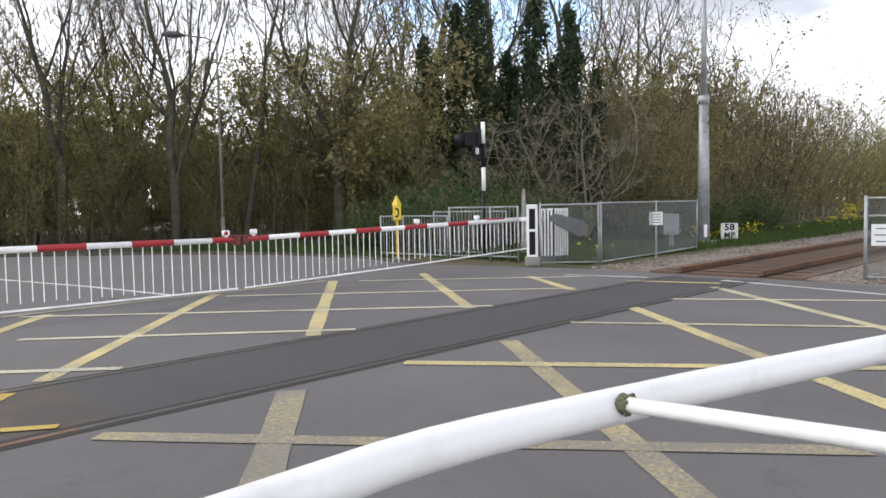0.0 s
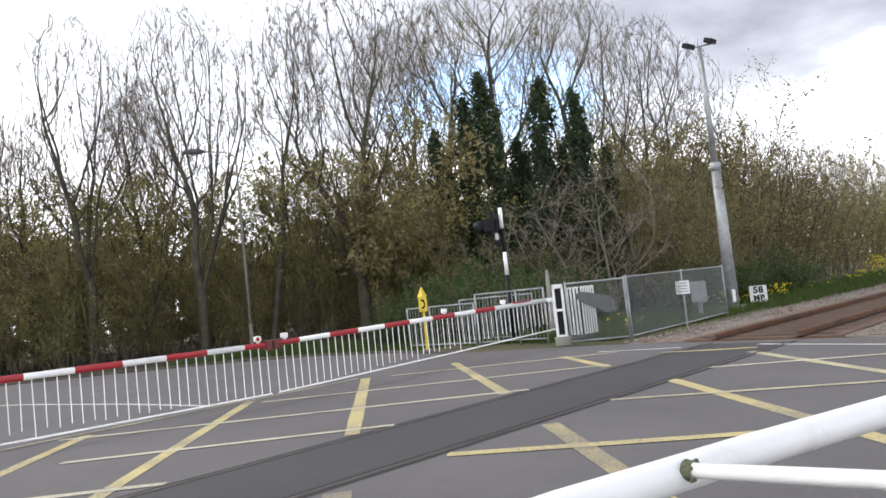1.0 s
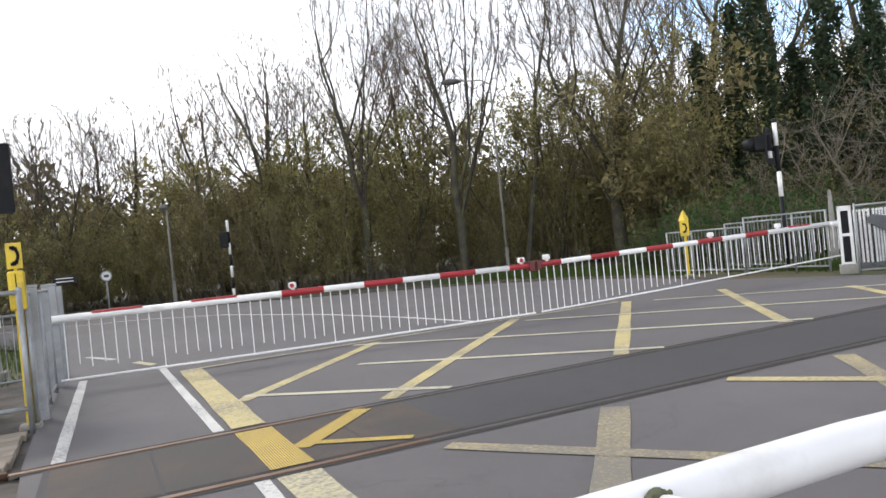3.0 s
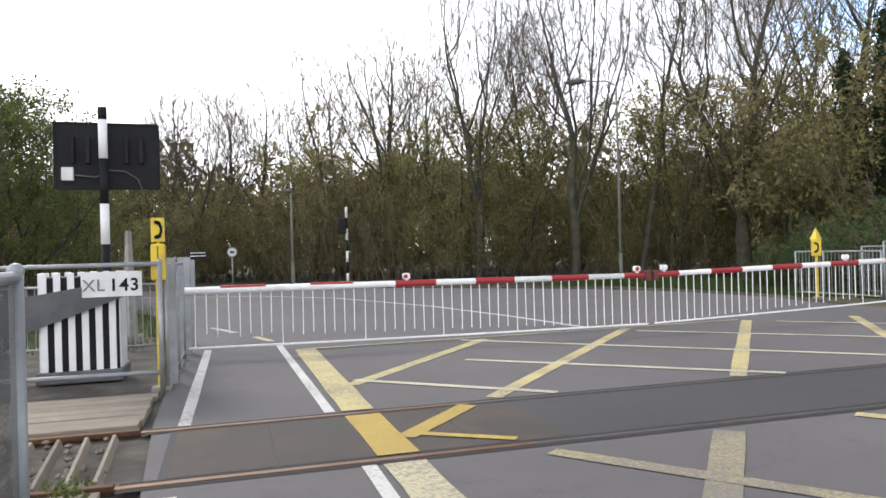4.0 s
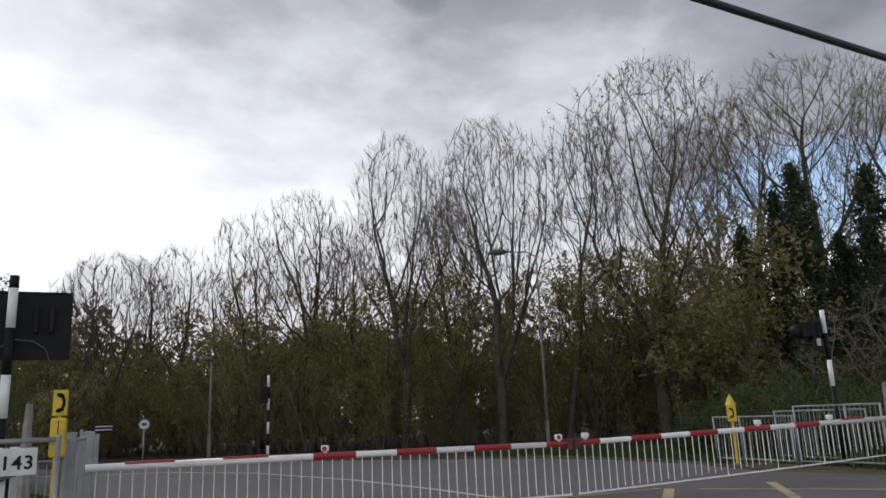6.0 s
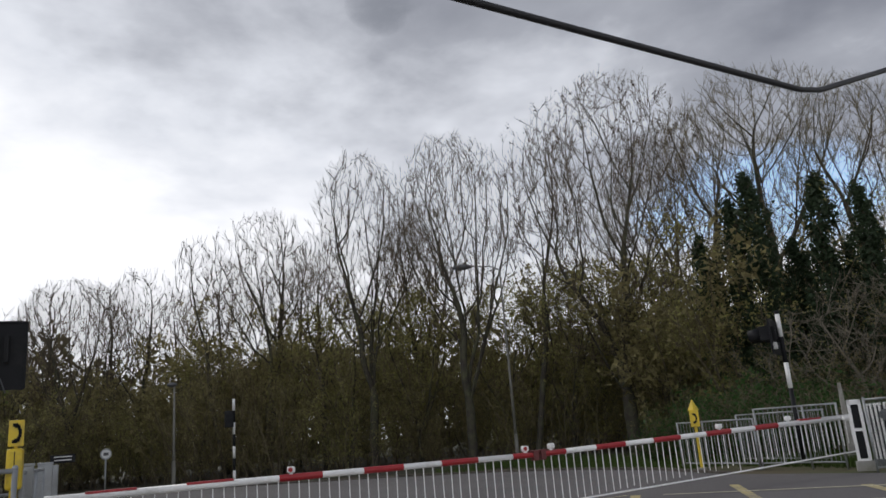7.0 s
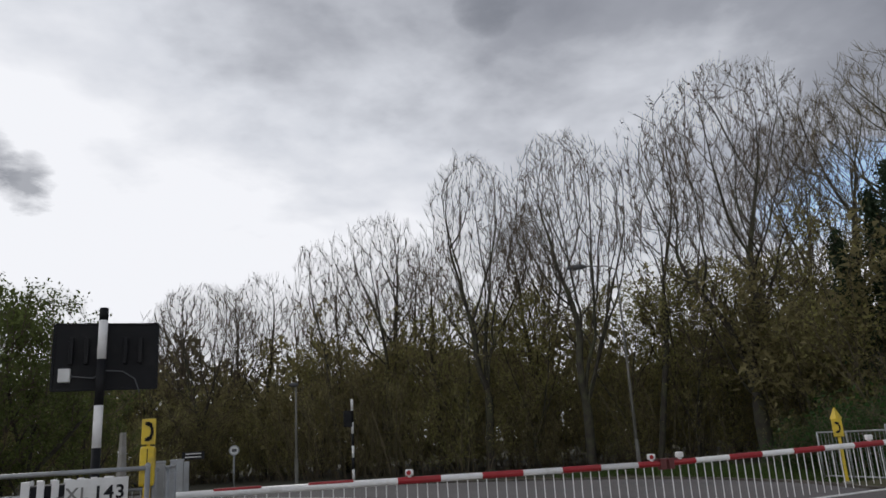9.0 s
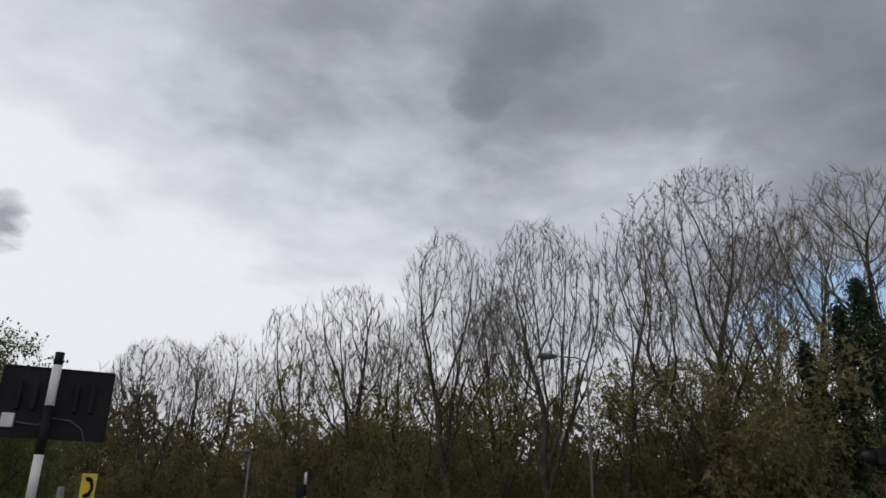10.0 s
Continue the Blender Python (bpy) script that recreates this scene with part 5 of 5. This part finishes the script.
# the front row of the wood, by bearing and distance
for ob, az, dist, size, turn in [
        (T_BIG, 38.6, 33, 1.0, 0), (T_A, 26.6, 33.5, 1.0, 40), (T_B, 19.2, 35, 1.0, 0), (T_C, 11.4, 39, 1.0, 0), (T_E, 8.4, 39, 1.0, -6),
        (T_F, 2.6, 44, 1.0, 0), (T_D, -1.6, 45, 1.0, 120), (T_D, -5.4, 49, 0.86, 60), (T_F, 5.3, 50, 1.0, 210),
        (T_E, 31.4, 34, 1.27, 150), (T_F, 15.6, 38, 1.02, 80), (T_F, 22.8, 38, 1.1, 200),
        (T_G, 50.6, 38, 0.98, 0), (T_G, 45.4, 39.5, 0.93, 130), (T_G, 56.0, 39, 0.9, 250), (T_H, 61.0, 37.5, 0.96, 300), (T_H, 64.6, 41, 0.76, 30),
        (T_D, 68.0, 46, 0.8, 30), (T_D, 70.5, 52, 0.8, 200), (T_D, 73.0, 66, 0.85, 90), (T_D, 75.0, 80, 0.86, 10), (T_D, 77.0, 100, 0.86, 70), (T_D, 79.5, 130, 0.8, 170),
        (T_B, 42.0, 42, 1.12, 60), (T_B, 23.6, 45, 1.02, 100), (T_F, 13.6, 44, 1.12, 20), (T_F, 8.6, 47, 1.1, 150), (T_F, 0.6, 50, 1.06, 260), (T_F, -3.6, 48, 0.98, 35)]:
    plant(ob, used, az, dist, size, turn)
for az, dist, size, turn in [(-16.0, 23, 0.94, 0), (-12.6, 24, 0.94, 70), (-20.5, 22, 0.98, 200), (-9.2, 27, 0.6, 140), (-25, 22, 1.0, 30), (-14, 29, 1.0, 100)]:
    plant(T_L, used, az, dist, size, turn)

T_O = make_tree("leafy_tree", 18, 8.2, 2.4, "small understorey tree in olive young leaf", LEAF_OLIVE, 9000, 0.056, group="leafy trees", low=0.22, fork=0.18, stems=2, r0=0.09, n=900, rise=0.12, limbs=3, spread=0.6)
for az, dist, size, turn in [(34.2, 35.0, 1.03, 0), (30.0, 36.5, 0.98, 90), (22.8, 36.0, 0.96, 200), (17.4, 37.0, 1.0, 300), (41.6, 34.5, 1.0, 140), (6.6, 41.0, 0.85, 30), (36.6, 37.0, 1.06, 250), (12.6, 40.0, 0.8, 20)]:
    plant(T_O, used, az, dist, size, turn)

IV = [make_ivy(31, 10.2, 0.72), make_ivy(32, 9.4, 0.62), make_ivy(33, 8.2, 0.55, -0.13)]
for k, az, dist, size, turn in [(0, 49.8, 30, 1.0, 0), (1, 47.8, 30.5, 1.0, 60), (2, 46.6, 31, 1.0, -45), (0, 53.0, 30, 0.95, 200), (1, 56.6, 29, 0.92, 100), (1, 54.2, 31.5, 0.68, 160), (0, 51.6, 31.0, 0.68, 220), (1, 58.0, 30.5, 0.7, 20), (1, 51.2, 31, 0.8, 10), (2, 48.8, 29.6, 0.7, 150), (1, 54.6, 31, 0.75, 280), (1, 52.2, 29.4, 0.55, 70)]:
    plant(IV[k], used, az, dist, size, turn)

B = [make_bush(41, 6.2, 5.0, LEAF_OLIVE, 9500, "tall twiggy bush in olive spring leaf"),
     make_bush(42, 6.0, 5.5, LEAF_BROWN, 9000, "tall brown twiggy thicket bush"),
     make_bush(43, 5.2, 4.5, LEAF_OLIVE, 7500, "thin twiggy bush with few leaves"),
     make_bush(44, 1.5, 2.2, LEAF_VERGE, 6000, "low bright green bramble bush", stems=30, leaf_size=0.05, group="brambles")]
B.append(make_bush(45, 6.0, 6.0, LEAF_BROWN, 10500, "dense brown thicket deep in the wood", stems=14, leaf_size=0.085))
rng = random.Random(5)
for row, (dist, step, size) in enumerate(((36.6, 3.2, 1.0), (41, 3.0, 1.3))):
    az = -9.0 + row
    while az < 62:
        far = dist + max(0.0, 12 - az) * 0.6 + rng.uniform(-1.2, 1.2)
        plant(B[4 if row else rng.choice((0, 1, 1, 2, 0))], used, az, far, size * rng.uniform(0.78, 1.12), rng.uniform(0, 360))
        az += step * rng.uniform(0.8, 1.2)
for az, dist, k, size in [(35.4, 35.6, 0, 0.8), (42.2, 34.4, 1, 0.8), (29.6, 35.5, 2, 0.6), (23.0, 36, 1, 0.5), (59.4, 31, 1, 0.95), (61.4, 32, 0, 1.0), (62.8, 31, 1, 0.95), (9.5, 39.5, 1, 0.55), (4.0, 43, 0, 0.75), (-1.5, 44, 1, 0.75), (51.4, 28.6, 1, 0.62), (55.0, 28.6, 1, 0.55), (48.6, 29.0, 2, 0.55)]:
    plant(B[k], used, az, dist, size, az * 53)
# the depth of the wood behind the planted rows: a thick uneven mass of twigs and young leaves
fr = np.random.default_rng(77)
n = 52000
a = np.radians(fr.uniform(-42, 66, n))
dd = fr.uniform(50, 60, n) - np.clip(-np.degrees(a) - 6, 0, 14) * 1.1
px, py = EYE[0] + dd * np.sin(a), EYE[1] + dd * np.cos(a)
m = 14000
px, py = np.concatenate([px, fr.uniform(40, 240, m)]), np.concatenate([py, fr.uniform(28, 33, m)])
tall = 7.0 + 1.1 * np.sin(px * 0.31 + py * 0.17) + 0.9 * np.sin(px * 0.83 - py * 0.41) + 0.6 * np.sin(px * 2.1)
pz = tall * fr.uniform(0, 1, n + m) ** 0.8
tagged(part("far_wood", array_mesh("mesh", *leaf_tris(fr, np.stack([px, py, pz], 1), 0.33, 0.25), FAR_WOOD)), "brown-green depth of the wood behind the trees", "woodland", "", "stuff")
# pale leafless shrubs before the ivy
T_P = make_tree("bare_shrub", 61, 5.6, 3.0, "pale leafless arching shrub before the dark ivy", bark=PALE_BARK, twig_mat=PALE_BARK, category="shrub", group="pale shrubs", low=0.15, fork=0.12, stems=4, r0=0.045, n=190, rise=-0.2, droop=-0.6, tip=0.009, limbs=2, spread=0.9, limb=0.3)
for az, dist, size, turn in [(51.4, 27.4, 0.72, 0), (54.6, 27.2, 0.85, 130), (57.4, 27.5, 0.95, 60)]:
    plant(T_P, used, az, dist, size, turn)
# belt along the track to the right, running away
for x in range(24, 150, 4):
    y = 18.5 + rng.uniform(-1.2, 1.2) + max(0, 30 - x) * 0.25
    for k in range(2 if x < 60 else 1):
        az, dist = math.degrees(math.atan2(x - EYE[0], y + 4.5 * k)), math.hypot(x - EYE[0], y + 4.5 * k)
        plant(B[4 if k else rng.choice((0, 1, 1, 0))], used, az, dist, rng.uniform(1.3, 1.62), rng.uniform(0, 360))
# left side, behind the machine
for az, dist, size in [(-7, 33, 0.8), (-11, 32, 0.85), (-16, 29, 0.75), (-21, 27, 0.8), (-26, 26, 0.8), (-31, 26, 0.9), (-13, 38, 1.0), (-19, 36, 1.0)]:
    plant(B[0 if size > 0.8 else 2], used, az, dist, size, az * 31)
for az, dist, size in [(41, 24, 0.8), (43.5, 23.5, 0.9), (46.5, 23, 1.0), (49.5, 23, 0.9), (52.5, 23.5, 1.0), (55, 25, 0.9), (47.5, 26, 1.3), (51, 27, 1.3), (44.5, 27, 1.2), (66, 29, 0.9), (69, 33, 1.0), (63, 27, 0.9)]:
    plant(B[3], used, az, dist, size, az * 17)

# ---- grass, flowers and loose stones ----
gr = np.random.default_rng(9)


def blades(areas, h0, h1, width):
    V = []
    for x0, x1, y0, y1, n in areas:
        p = np.stack([gr.uniform(x0, x1, n), gr.uniform(y0, y1, n), np.full(n, -0.07)], 1)
        a = gr.uniform(0, 6.283, n)
        w = width * gr.uniform(0.5, 1.3, n)
        side = np.stack([np.cos(a) * w, np.sin(a) * w, np.zeros(n)], 1)
        tip = p + np.stack([gr.normal(0, 0.06, n), gr.normal(0, 0.06, n), gr.uniform(h0, h1, n)], 1)
        V.append(np.stack([p - side, p + side, tip], 1).reshape(-1, 3))
    V = np.concatenate(V)
    return V, np.arange(len(V)).reshape(-1, 3)


tagged(part("grass", array_mesh("mesh", *blades([(15.6, 24, 9.8, 15, 14000), (24, 34, 9.4, 15, 12000), (34, 60, 9.4, 14, 9000), (14.2, 18, 15.5, 27, 9000), (-9, -0.4, 12.6, 22, 4500), (12, 15, 24, 26.5, 800)], 0.12, 0.34, 0.012), GRASS)),
       "rough green verge grass", "grass", "", "stuff")
V, F = [], []
for x0, y0, n, s in ((24.9, 11.3, 60, 0.4), (26.6, 11.4, 90, 0.5), (28.0, 11.5, 90, 0.5), (29.8, 11.5, 60, 0.35), (32.0, 11.5, 40, 0.3), (35, 11.4, 12, 0.3), (39.5, 11.6, 50, 0.6), (43.5, 11.8, 210, 0.55), (17.2, 10.6, 16, 0.3)):
    p = np.stack([x0 + gr.normal(0, s, n), y0 + gr.normal(0, s * 0.6, n), gr.uniform(0.12, 0.5, n) * (2.2 if n > 200 else 1)], 1)
    v, f = leaf_quads(gr, p, 0.055, 0.04)
    F.append(f + sum(len(k) for k in V))
    V.append(v)
tagged(part("yellow_flowers", array_mesh("mesh", np.concatenate(V), np.concatenate(F), FLOWER)), "clumps of yellow wild flowers on the verge", "flowers", "", "stuff")
tagged(part("flower_stems", array_mesh("mesh", *blades([(24.2, 35, 10.9, 12.2, 2600), (38, 45, 11.0, 12.4, 2200), (16.9, 17.6, 10.3, 10.9, 80)], 0.2, 0.5, 0.012), GRASS)), "green stems under the yellow flowers", "grass", "", "stuff")
# ballast stones
n = 5200
p = np.stack([np.where(np.arange(n) % 4 == 0, gr.uniform(-6, -0.3, n), 14.5 + 22 * gr.uniform(0, 1, n) ** 1.5), gr.uniform(2.9, 9.0, n), np.full(n, 0.015)], 1)
p = p[(p[:, 0] > 0) | (np.abs(p[:, 1] - 5.96) < 0.7)]
octa = np.array([[1, 0, 0], [-1, 0, 0], [0, 1, 0], [0, -1, 0], [0, 0, 0.8], [0, 0, -0.8]])
of = np.array([[0, 2, 4], [2, 1, 4], [1, 3, 4], [3, 0, 4], [2, 0, 5], [1, 2, 5], [3, 1, 5], [0, 3, 5]])
sv = p[:, None] + octa[None] * (gr.uniform(0.018, 0.045, (len(p), 6, 1)))
tagged(part("ballast_stones", array_mesh("mesh", sv.reshape(-1, 3), (np.arange(len(p))[:, None, None] * 6 + of[None]).reshape(-1, 3), BALLAST)), "loose brown-grey ballast stones", "stones", "", "stuff")
# weed by the near rail
root = thing("weed", (-0.34, 4.98, 0.03), "small bright green weed growing by the rail", "plant")
p = np.stack([gr.normal(0, 0.06, 110), gr.normal(0, 0.04, 110), gr.uniform(0.0, 0.13, 110)], 1)
part("foliage", array_mesh("mesh", *leaf_quads(gr, p, 0.022, 0.01), LEAF_GREEN), None, root)
